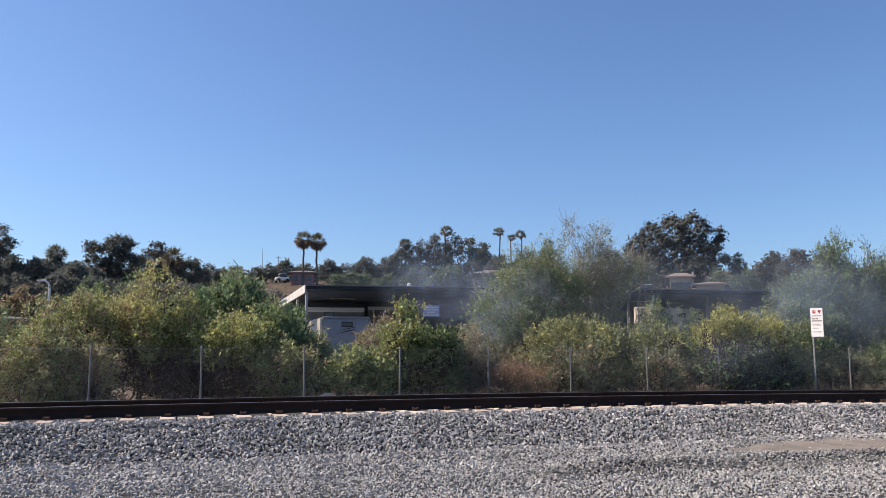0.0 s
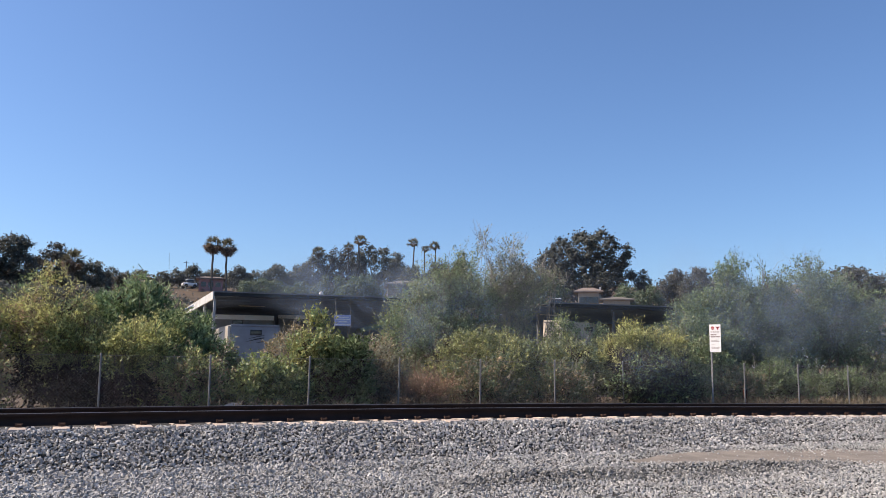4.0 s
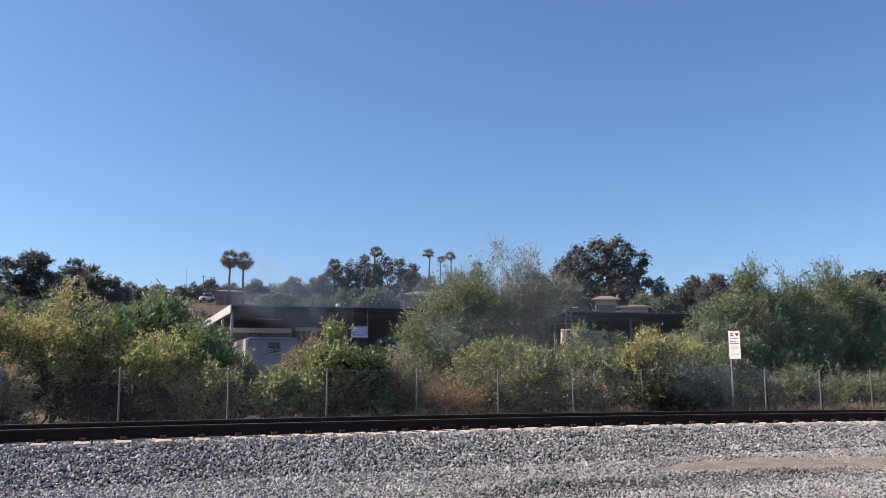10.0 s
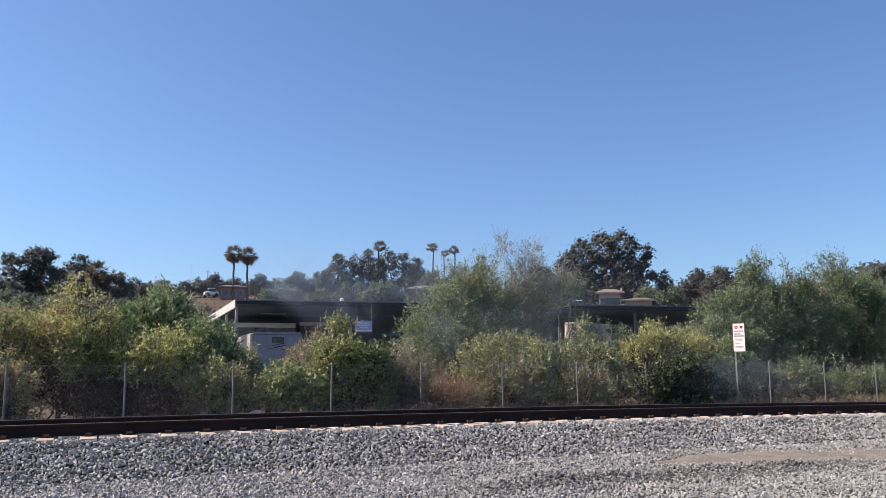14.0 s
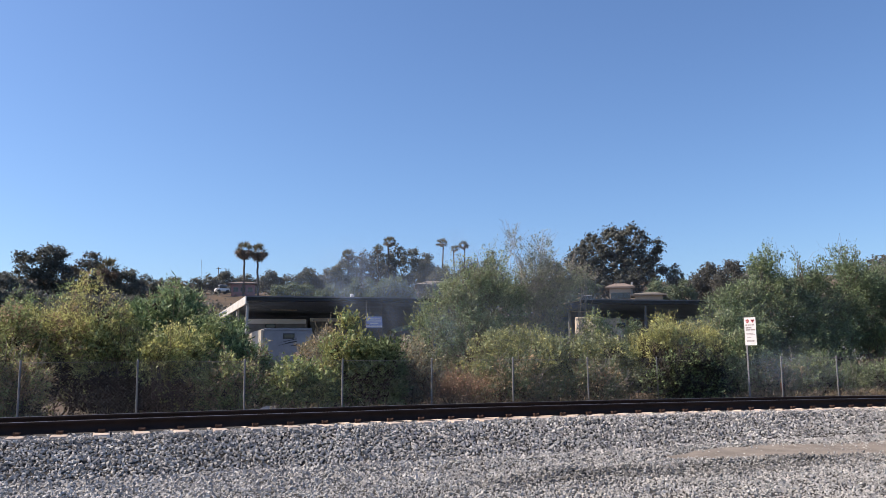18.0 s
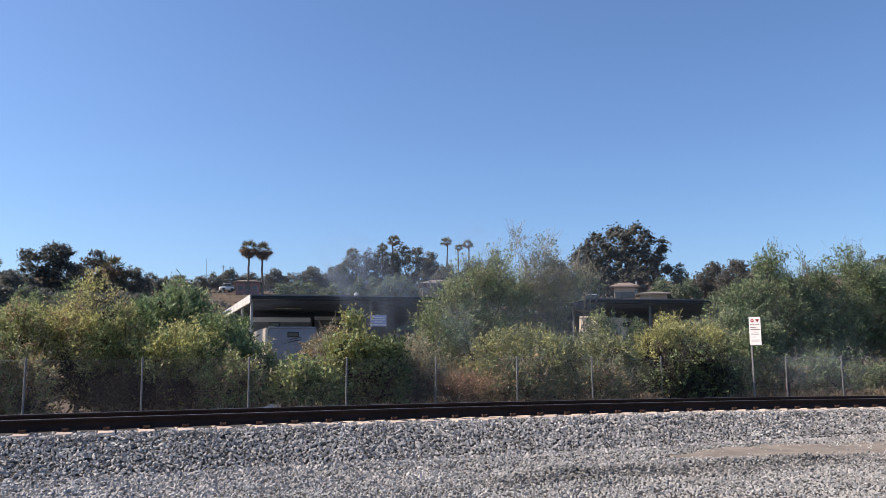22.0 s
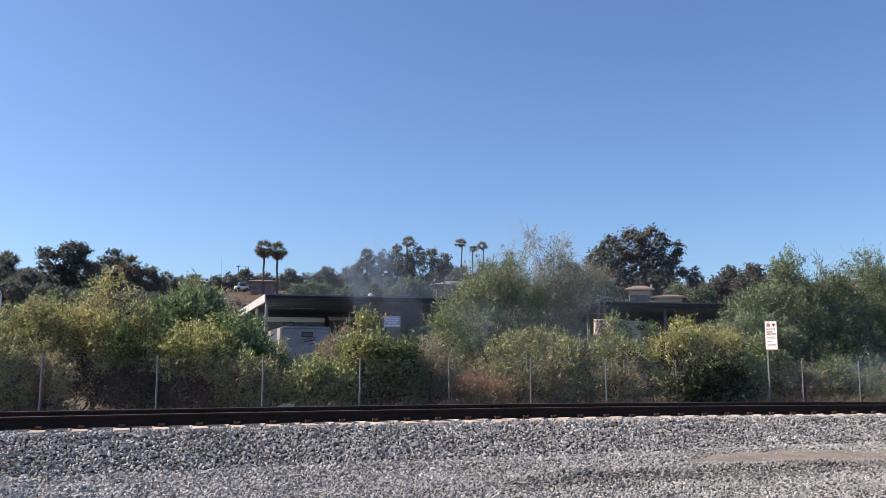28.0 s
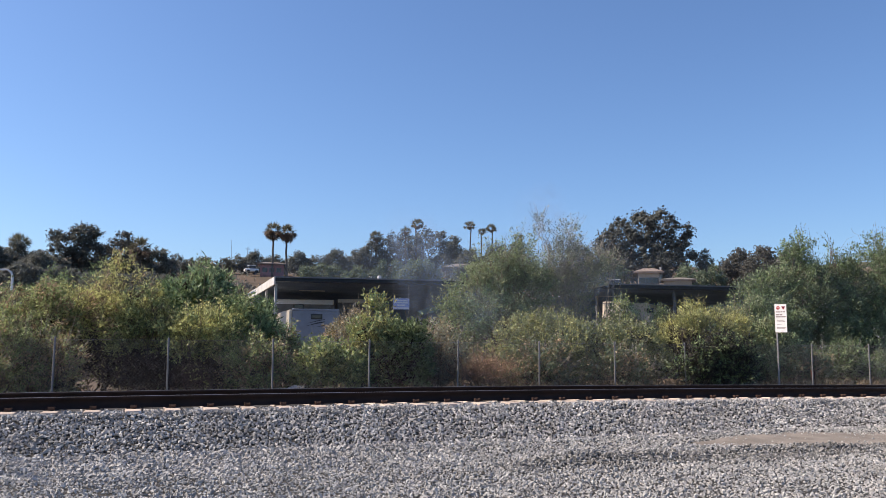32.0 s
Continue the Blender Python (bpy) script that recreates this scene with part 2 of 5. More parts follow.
def limb_arrays(rng, paths, sides=6):
    """Tapered limbs as arrays; each path is (points (k, 3), radii (k,))."""
    V, Q, base = [], [], 0
    ang = np.linspace(0, 2 * np.pi, sides, endpoint=False)
    for pts, rad in paths:
        pts = np.asarray(pts, float)
        d = np.gradient(pts, axis=0)
        d /= np.linalg.norm(d, axis=1, keepdims=True) + 1e-9
        s = np.cross(d, (0.31, 0.95, 0.05))
        s /= np.linalg.norm(s, axis=1, keepdims=True) + 1e-9
        u = np.cross(d, s)
        ring = pts[:, None] + np.asarray(rad)[:, None, None] * (np.cos(ang)[None, :, None] * s[:, None] + np.sin(ang)[None, :, None] * u[:, None])
        k = len(pts)
        V.append(ring.reshape(-1, 3))
        i = np.arange(k - 1)[:, None] * sides + np.arange(sides)[None]
        j = np.arange(k - 1)[:, None] * sides + (np.arange(sides)[None] + 1) % sides
        Q.append((np.stack([i, j, j + sides, i + sides], -1).reshape(-1, 4)) + base)
        base += k * sides
    return np.concatenate(V), np.concatenate(Q)


def bent(rng, a, b, r0, r1, k=5, wobble=0.08):
    a, b = np.asarray(a, float), np.asarray(b, float)
    t = np.linspace(0, 1, k)[:, None]
    span = np.linalg.norm(b - a)
    pts = a + (b - a) * t + rng.normal(0, wobble * span, (k, 3)) * np.sin(np.pi * t)
    return pts, np.linspace(r0, r1, k)


def leaves(rng, centres, ways, twig, per, length, width, fan=0.8):
    """Leaf blades along twigs: centres and ways (n, 3), each twig bearing some blades."""
    n = len(centres)
    s = rng.uniform(0.05, 1.0, (n, per, 1))
    at = centres[:, None] + ways[:, None] * (s * twig * rng.uniform(0.6, 1.3, (n, 1, 1))) + rng.normal(0, twig * 0.12, (n, per, 3))
    d = ways[:, None] * 0.8 + rng.normal(0, fan, (n, per, 3))
    d /= np.linalg.norm(d, axis=2, keepdims=True)
    side = np.cross(d, rng.normal(0, 1, (n, per, 3)))
    side /= np.linalg.norm(side, axis=2, keepdims=True) + 1e-9
    ln = length * rng.uniform(0.6, 1.3, (n, per, 1))
    wd = width * rng.uniform(0.7, 1.25, (n, per, 1))
    v = np.stack([at, at + d * ln * 0.45 + side * wd * 0.5, at + d * ln, at + d * ln * 0.45 - side * wd * 0.5], 2)
    return v.reshape(-1, 3), np.arange(n * per * 4).reshape(-1, 4)


def lobed(rng, lobes, n, up=0.6):
    """Twig roots and ways in a set of lobes (x, y, z, rx, ry, rz), mostly near their skins."""
    lobes = np.asarray(lobes, float)
    w = lobes[:, 3] * lobes[:, 4] + lobes[:, 4] * lobes[:, 5]
    pick = rng.choice(len(lobes), n, p=w / w.sum())
    d = rng.normal(0, 1, (n, 3))
    d /= np.linalg.norm(d, axis=1, keepdims=True)
    r = rng.uniform(0.12, 1.0, (n, 1)) ** 0.45
    c = lobes[pick, :3] + d * r * lobes[pick, 3:]
    ways = d * np.array((1, 1, 0.6)) + np.array((0, 0, up)) + rng.normal(0, 0.35, (n, 3))
    ways /= np.linalg.norm(ways, axis=1, keepdims=True)
    keep = c[:, 2] > 0.02
    return c[keep], ways[keep]


def ground_height(x, y):
    """The rise of the hillside beyond the storage yard."""
    r = math.hypot(x, max(y, 0.0))
    shelf = 1.0 * math.exp(-(((x - 18) / 9) ** 2) - ((y - 140) / 9) ** 2)
    if shelf > 0.02:
        return 0.14 * (r - 51) + shelf
    if r < 46:
        return 0.0
    if r < 56:
        return 0.14 * (r - 46) ** 2 / 20
    return min(0.14 * (r - 51), 20.0 + 0.01 * (r - 194)) if r < 600 else 24.0


# ---- ground ----
TRACK_Y, TIE_X0 = 15.2, 4.26


def make_ground():
    xs = np.concatenate([[-3000, -1200, -600, -350], np.arange(-250, 251, 5.0), [350, 600, 1200, 3000]])
    ys = np.concatenate([[-3000, -800, -200, -60, -20, -5], np.arange(0, 48, 2.0), np.arange(48, 260, 4.0), [300, 400, 600, 1200, 3000]])
    gx, gy = np.meshgrid(xs, ys)
    gz = np.array([[ground_height(x, y) for x in xs] for y in ys])
    bumps = np.array([[noise.noise(Vector((x * 0.11, y * 0.11, 3.0))) for x in xs] for y in ys])
    near = np.hypot(gx, gy)
    gz = gz + bumps * np.clip((near - 40) / 40, 0, 1) * 1.2 - 0.03
    v = np.stack([gx, gy, gz], -1).reshape(-1, 3)
    k, m = len(xs), len(ys)
    i = (np.arange(m - 1)[:, None] * k + np.arange(k - 1)[None]).ravel()
    me = np_mesh("ground", v, np.stack([i, i + 1, i + k + 1, i + k], -1))
    tagged(mesh_part("ground", me, M_SOIL), "dry brown soil rising to a hillside", "ground", kind="structure")


def bed_height(x, y):
    """The ballast: a flat service strip, the shoulder, the crown under the track and the far shoulder."""
    z = float(np.interp(y, (11.6, 12.55, 13.65, 16.9, 18.2, 18.6), (0.0, 0.05, 0.54, 0.54, 0.02, -0.02)))
    if 9.2 < y < 11.2:
        bank = min(max((x - 4.6) / 1.5, 0), 1) * min(max((12.0 - x) / 2.0, 0), 1)
        z += 0.15 * bank * math.exp(-(((y - 10.25 - 0.15 * noise.noise(Vector((x * 0.6, 0, 3)))) / 0.24) ** 2)) * (0.7 + 0.8 * noise.noise(Vector((x * 0.8, 5, 3))))
    return z


def crest(x):
    """The track's slight hump."""
    d = min(abs(x - 4.0), 16.0)
    return -0.00046 * d * d


def make_bed():
    xs = np.arange(-90, 150.1, 0.5)
    ys = np.array([-12, -4, 0, 3, 6, 7, 8, 9, 9.4, 9.7, 9.9, 10.1, 10.3, 10.5, 10.8, 11.2, 11.6, 12.2, 12.55, 12.9, 13.3, 13.65, 14.2, 15, 16, 16.9, 17.5, 18.2, 18.6])
    z = np.array([[bed_height(x, y) + (crest(x) if 12.6 < y < 18 else 0) + 0.025 * noise.noise(Vector((x * 0.7, y * 0.7, 0))) for x in xs] for y in ys])
    gx, gy = np.meshgrid(xs, ys)
    v = np.stack([gx, gy, z], -1).reshape(-1, 3)
    k, m = len(xs), len(ys)
    i = (np.arange(m - 1)[:, None] * k + np.arange(k - 1)[None]).ravel()
    me = np_mesh("ballast_bed", v, np.stack([i, i + 1, i + k + 1, i + k], -1))
    tagged(mesh_part("ballast_bed", me, M_BED_SHADE), "gravel bed and sloping ballast shoulder of the track, near black as shade between stones", "gravel bed", kind="structure")


def rut_line(x):
    """Middle and half width of the sandy wheel rut along the strip."""
    return float(np.interp(x, (9, 11, 12.1, 13.2, 16, 24), (11.62, 11.55, 11.3, 10.9, 10.5, 10.2))), float(np.interp(x, (9, 10, 11, 12.1, 13.2, 24), (0.12, 0.45, 0.75, 0.95, 1.12, 1.2)))


def sandy(x, y):
    """How bare of stones the strip is."""
    mid, half = rut_line(x)
    a = math.exp(-((abs(y - mid) / (half + 0.03)) ** 4)) if x > 8.9 else 0.0
    b = math.exp(-(((y - 11.37 + 0.2 * x) / 0.28) ** 2)) * min(max((3.4 - x) / 1.5, 0), 1) * 0.4
    return max(a, b)


def make_stones():
    rng = np.random.default_rng(5)
    # crushed rock: skewed wedges and double pyramids
    wedge = np.array([(-1, -0.8, -0.7), (1, -0.7, -0.7), (0.1, 0.9, -0.7), (-0.9, -0.6, 0.7), (0.9, -0.7, 0.6), (-0.1, 0.8, 0.7)])
    wedge_faces = [(0, 2, 1), (3, 4, 5), (0, 1, 4), (0, 4, 3), (1, 2, 5), (1, 5, 4), (2, 0, 3), (2, 3, 5)]
    core = np.array([(1, 0, 0), (0, 1, 0), (-1, 0, 0), (0, -1, 0), (0, 0, 0.9), (0, 0, -0.9)])
    core_faces = [(0, 1, 4), (1, 2, 4), (2, 3, 4), (3, 0, 4), (1, 0, 5), (2, 1, 5), (3, 2, 5), (0, 3, 5)]
    shapes, faces = [], []
    for k in range(60):
        form = wedge if k % 3 else core
        shape = (form + rng.uniform(-0.25, 0.25, (6, 3))) * np.array((rng.uniform(1.05, 1.4), rng.uniform(0.8, 1.0), rng.uniform(0.6, 0.95)))
        shapes.append(shape / np.linalg.norm(shape, axis=1).mean())
        faces.append(wedge_faces if k % 3 else core_faces)
    shapes, faces = np.array(shapes), np.array(faces)

    def scatter(n, x0, x1, y0, y1, size, keep):
        x, y = rng.uniform(x0, x1, n), rng.uniform(y0, y1, n)
        az = np.degrees(np.arctan2(x, y))
        ok = (az > -12) & (az < 56) & (0.38 * x + 0.925 * y > 8.0)
        x, y = x[ok], y[ok]
        ok = np.array([rng.uniform() > keep(a, b) and not (b > 13.78 and abs((a - TIE_X0 + 0.305) % 0.61 - 0.305) < 0.15) for a, b in zip(x, y)])
        x, y = x[ok], y[ok]
        sz = size * np.clip(rng.lognormal(0, 0.22, len(x)), 0.5, 1.5)
        z = np.array([bed_height(a, b) + (crest(a) if b > 12.6 else 0) + 0.025 * noise.noise(Vector((a * 0.7, b * 0.7, 0))) for a, b in zip(x, y)])
        return x, y, z + sz * rng.uniform(-0.6, 1.2, len(x)), sz

    def pile(x, y, z, s, mat, label):
        n = len(x)
        yaw = rng.uniform(0, 2 * np.pi, n) * 0.5
        q = np.stack([np.cos(yaw), rng.normal(0, 0.4, n), rng.normal(0, 0.4, n), np.sin(yaw)], -1)
        q /= np.linalg.norm(q, axis=1, keepdims=True)
        w, a, b, c = q.T
        R = np.stack([1 - 2 * (b * b + c * c), 2 * (a * b - c * w), 2 * (a * c + b * w), 2 * (a * b + c * w), 1 - 2 * (a * a + c * c), 2 * (b * c - a * w), 2 * (a * c - b * w), 2 * (b * c + a * w), 1 - 2 * (a * a + b * b)], -1).reshape(n, 3, 3)
        kind = rng.integers(0, len(shapes), n)
        v = np.einsum("nij,nkj->nki", R, shapes[kind]) * s[:, None, None] + np.stack([x, y, z], -1)[:, None]
        f = (faces[kind] + (np.arange(n) * 6)[:, None, None]).reshape(-1, 3)
        me = np_mesh("ballast_stones", v.reshape(-1, 3), f, True)
        tagged(mesh_part("ballast_stones", me, mat), label, "gravel", kind="stuff")

    pile(*scatter(60000, -4, 24, 12.35, 14.25, 0.0245, lambda a, b: sandy(a, b) * 0.8), M_STONE_SHADE, "dark grey crushed stone on the track shoulder")
    x, y, z, r = scatter(5200, -4, 24, 13.6, 14.32, 0.0235, lambda a, b: 0.0)
    pile(x, y, z - 0.004, r, M_STONE_SHADE, "grey crushed stone packed between the tie ends")
    pile(*scatter(11000, -4, 6, 10.6, 12.5, 0.0250, lambda a, b: 1.0 - min(max((5.5 - a) / 5.0, 0), 1) * min(max((b - 10.5) / 1.2, 0), 1)), M_STONE_SHADE, "coarse dark stone spilled at the foot of the shoulder")
    pile(*scatter(104000, -4, 18, 6.2, 12.6, 0.0175, lambda a, b: sandy(a, b) * 0.955), M_STONE, "light grey crushed stone on the service strip")
    pile(*scatter(14000, 4.6, 12.4, 9.3, 10.7, 0.0235, lambda a, b: 1.0 - 1.5 * math.exp(-(((b - 10.0 - 0.2 * noise.noise(Vector((a * 0.5, 0, 3)))) / 0.36) ** 2)) * (0.55 + 0.6 * noise.noise(Vector((a * 0.9, b * 1.4, 7))))), M_RIDGE_SHADE, "ridge of dark loose stone beside the rut")


make_ground()
make_bed()
make_stones()


def make_ruts():
    """Bare packed sand where wheels run along the strip."""
    xs, ys = np.arange(9.0, 26.0, 0.15), np.linspace(-1, 1, 13)
    v = []
    for x in xs:
        mid, half = rut_line(x)
        half *= 1.12 + 0.3 * noise.noise(Vector((x * 1.3, 2, 4)))
        for t in ys:
            y = mid + t * half + 0.1 * noise.noise(Vector((x * 1.1, t, 9)))
            v.append((x, y, bed_height(x, y) + 0.025 * noise.noise(Vector((x * 0.7, y * 0.7, 0))) + 0.02 * (1 - t ** 4) - 0.005 + 0.006 * noise.noise(Vector((x * 3, y * 3, 1)))))
    k = len(ys)
    q = np.array([(i * k + j, (i + 1) * k + j, (i + 1) * k + j + 1, i * k + j + 1) for i in range(len(xs) - 1) for j in range(k - 1)])
    tagged(mesh_part("sand_rut", np_mesh("sand_rut", np.array(v), q), M_SAND), "packed tan sand in a wheel rut", "sand", kind="structure")


make_ruts()

# ---- track ----


def make_tie():
    e = empty("railway_tie", 0, 0, 0, "pale weathered concrete railway tie set in ballast", "railway tie", "ties of the track")
    bm = boxed(-0.125, -1.295, -0.22, 0.125, 1.295, 0.0, 0.02)
    part("tie_block", bm, M_TIE, e)
    for side in (-1, 1):
        seat = boxed(-0.11, side * 0.755 - 0.10, 0.001, 0.11, side * 0.755 + 0.10, 0.012)
        part("rail_pad", seat, M_RV_DARK, e, "dark rubber rail pad")
        for edge in (-1, 1):
            bm = bmesh.new()
            y = side * 0.755 + edge * 0.125
            box(bm, -0.05, y - 0.03, 0.0, 0.05, y + 0.03, 0.045, 0.01)
            tube(bm, (-0.055, y - edge * 0.035, 0.05), (0.055, y - edge * 0.035, 0.05), 0.011, 0.011, 4)
            tube(bm, (0.045, y - edge * 0.035, 0.05), (0.045, y + edge * 0.045, 0.055), 0.011, 0.011, 4)
            tube(bm, (-0.045, y - edge * 0.035, 0.05), (-0.045, y + edge * 0.045, 0.055), 0.011, 0.011, 4)
            part("rail_clip", bm, M_CLIP, e, "rusty spring rail clip")
    return e


first_tie = make_tie()
first_tie.matrix_basis = pose(TIE_X0 - 0.61 * 26, TRACK_Y, 0.585 + crest(TIE_X0 - 0.61 * 26))
for k in range(-25, 71):
    x = TIE_X0 + 0.61 * k
    copy_thing(first_tie, pose(x, TRACK_Y, 0.585 + crest(x), 0, 0, math.sin(k * 12.9) * 0.4))


def make_rail(y):
    """One running rail: foot, web and worn head."""
    prof = [(-0.075, 0.012), (0.075, 0.012), (0.075, 0.022), (0.012, 0.042), (0.009, 0.142), (0.036, 0.155), (0.036, 0.182), (0.028, 0.190), (-0.028, 0.190), (-0.036, 0.182), (-0.036, 0.155), (-0.009, 0.142), (-0.012, 0.042), (-0.075, 0.022)]
    xs = np.concatenate([[-85, -40], np.arange(-14, 24.1, 1.0), [60, 140]])
    e = empty("rail", 0, y, 0.585, "rusty dark steel rail with a worn bright head", "rail", "rails of the track")
    prof = [(p, 0.012 + (z - 0.012) * 1.06) for p, z in prof]
    k = len(prof)
    v = np.array([(x, p, z + crest(x)) for x in xs for p, z in prof])
    q = np.array([(i * k + j, i * k + (j + 1) % k, (i + 1) * k + (j + 1) % k, (i + 1) * k + j) for i in range(len(xs) - 1) for j in range(k)])
    mesh_part("rail_body", np_mesh("rail_body", v, q), M_RAIL, e)
    v = np.array([(x, p, z + crest(x)) for x in xs for p, z in ((-0.027, 0.2012), (0.027, 0.2012), (0.024, 0.2032), (-0.024, 0.2032))])
    q = np.array([(i * 4 + j, i * 4 + (j + 1) % 4, (i + 1) * 4 + (j + 1) % 4, (i + 1) * 4 + j) for i in range(len(xs) - 1) for j in range(4)])
    mesh_part("running_surface", np_mesh("running_surface", v, q), M_RAIL_TOP, e, "worn grey running surface")


make_rail(TRACK_Y - 0.755)
make_rail(TRACK_Y + 0.755)

# ---- fence ----
FENCE_Y, FENCE_X0, POST_GAP, FENCE_TOP = 25.18, -2.18, 3.048, 1.78


def make_fence():
    e = empty("chain_link_fence", FENCE_X0, FENCE_Y, 0, "galvanised chain link fence on round steel posts", "fence")
    bm = tube(bmesh.new(), (0, 0, -0.1), (0, 0, FENCE_TOP), 0.030, 0.030, 10)
    bmesh.ops.create_uvsphere(bm, u_segments=10, v_segments=5, radius=0.034, matrix=Matrix.Translation((0, 0, FENCE_TOP)))
    post = bpy.data.meshes.new("post")
    bm.to_mesh(post)
    bm.free()
    # one woven panel: two families of slanting wires
    V, Q, n = [], [], 0
    w, h, gap, r = POST_GAP, FENCE_TOP - 0.04, 0.10, 0.0021
    for lean in (-1, 1):
        for k in range(int((w + h) / gap) + 1):
            c = k * gap - (h if lean > 0 else 0)
            z0, z1 = max(0.03, (-c if lean > 0 else c - w)), min(h, (w - c if lean > 0 else c))
            if z1 - z0 < 0.03:
                continue
            x0, x1 = (c + z0, c + z1) if lean > 0 else (c - z0, c - z1)
            for x, z in ((x0, z0), (x1, z1)):
                V += [(x - r, lean * 0.002 - r, z), (x + r, lean * 0.002 - r, z), (x, lean * 0.002 + r, z)]
            Q += [(n, n + 1, n + 4, n + 3), (n + 1, n + 2, n + 5, n + 4), (n + 2, n, n + 3, n + 5)]
            n += 6
    wires = np_mesh("wire_mesh", np.array(V), np.array(Q))
    bm = tube(bmesh.new(), (0, -0.03, FENCE_TOP - 0.04), (POST_GAP, -0.03, FENCE_TOP - 0.045), 0.004, 0.004, 5)
    top = bpy.data.meshes.new("tension_wire")
    bm.to_mesh(top)
    bm.free()
    for k in range(-9, 17):
        for nm, me, mt, y in (("post", post, M_GALV, 0.0), ("wire_mesh", wires, M_WIRE, -0.036), ("tension_wire", top, M_WIRE, 0.0)):
            ob = mesh_part(nm, me, mt, e)
            ob.matrix_basis = pose(POST_GAP * k, y, 0, 0, math.sin(k * 5.1) * 0.6 if nm == "post" else 0, 0)


make_fence()


def make_sign():
    e = empty("warning_sign", 22.82, 24.4, 0, "white warning sign with red symbols on a slim steel post", "sign", turn=-62)
    bm = bmesh.new()
    box(bm, -0.03, -0.02, -0.1, 0.03, 0.02, 3.32, 0.004)
    part("sign_post", bm, M_GALV, e)
    bm = boxed(-0.05, -0.032, 2.22, 0.39, -0.024, 3.29, 0.003)
    board = part("sign_board", bm, M_WHITE, e, "white painted sheet metal board")
    bm = bmesh.new()
    bmesh.ops.create_cone(bm, cap_ends=True, segments=28, radius1=0.065, radius2=0.065, depth=0.004, matrix=Matrix.Translation((0.08, -0.036, 3.15)) @ Matrix.Rotation(radians(90), 4, "X"))
    part("red_disc", bm, M_RED, board, "red round symbol")
    part("disc_bar", boxed(0.035, -0.042, 3.138, 0.125, -0.039, 3.162), M_WHITE, board)
    bm = bmesh.new()
    bmesh.ops.create_cone(bm, cap_ends=True, segments=3, radius1=0.085, radius2=0.085, depth=0.004, matrix=Matrix.Translation((0.275, -0.036, 3.16)) @ Matrix.Rotation(radians(90), 4, "X") @ Matrix.Rotation(radians(180), 4, "Z"))
    part("red_triangle", bm, M_RED, board, "red triangular symbol")
    part("triangle_mark", boxed(0.25, -0.042, 3.15, 0.30, -0.039, 3.19), M_RV_DARK, board, "dark mark in the triangle")
    for z, h, words in ((2.98, 0.035, ((0.0, 0.06), (0.085, 0.15), (0.175, 0.23), (0.255, 0.33))), (2.87, 0.04, ((0.0, 0.12), (0.14, 0.22))), (2.79, 0.04, ((0.0, 0.17), (0.19, 0.35))), (2.67, 0.012, ((0.02, 0.28),)), (2.62, 0.012, ((0.02, 0.33),)), (2.52, 0.012, ((0.02, 0.2),)), (2.40, 0.014, ((0.02, 0.34),)), (2.36, 0.012, ((0.02, 0.3),))):
        for x0, x1 in words:
            part("print_bar", boxed(x0, -0.036, z, x1, -0.033, z + h), M_BARS, board)


make_sign()


# ---- plants ----
def clumped(rng, lobes, n, up=0.6, size=0.34):
    """Twig roots and ways gathered in clumps over the skins of the lobes, with gaps between."""
    lobes = np.asarray(lobes, float)
    w = lobes[:, 3] * lobes[:, 4] + lobes[:, 4] * lobes[:, 5] + lobes[:, 3] * lobes[:, 5]
    k = max(6, n // 24)
    pick = rng.choice(len(lobes), k, p=w / w.sum())
    d = rng.normal(0, 1, (k, 3))
    d /= np.linalg.norm(d, axis=1, keepdims=True)
    hub = lobes[pick, :3] + d * rng.uniform(0.35, 1.0, (k, 1)) ** 0.5 * lobes[pick, 3:] * 0.93
    rad = size * rng.uniform(0.45, 1.2, k)
    out = d * np.array((1, 1, 0.5)) * 0.7 + np.array((0, 0, up)) + rng.normal(0, 0.3, (k, 3))
    own = rng.integers(0, k, n)
    e = rng.normal(0, 1, (n, 3))
    e /= np.linalg.norm(e, axis=1, keepdims=True)
    c = hub[own] + e * (rad[own] * rng.uniform(0.2, 1.0, n) ** 0.5)[:, None]
    ways = out[own] + e * 0.5 + rng.normal(0, 0.25, (n, 3))
    ways /= np.linalg.norm(ways, axis=1, keepdims=True)
    keep = c[:, 2] > 0.04
    return c[keep], ways[keep]


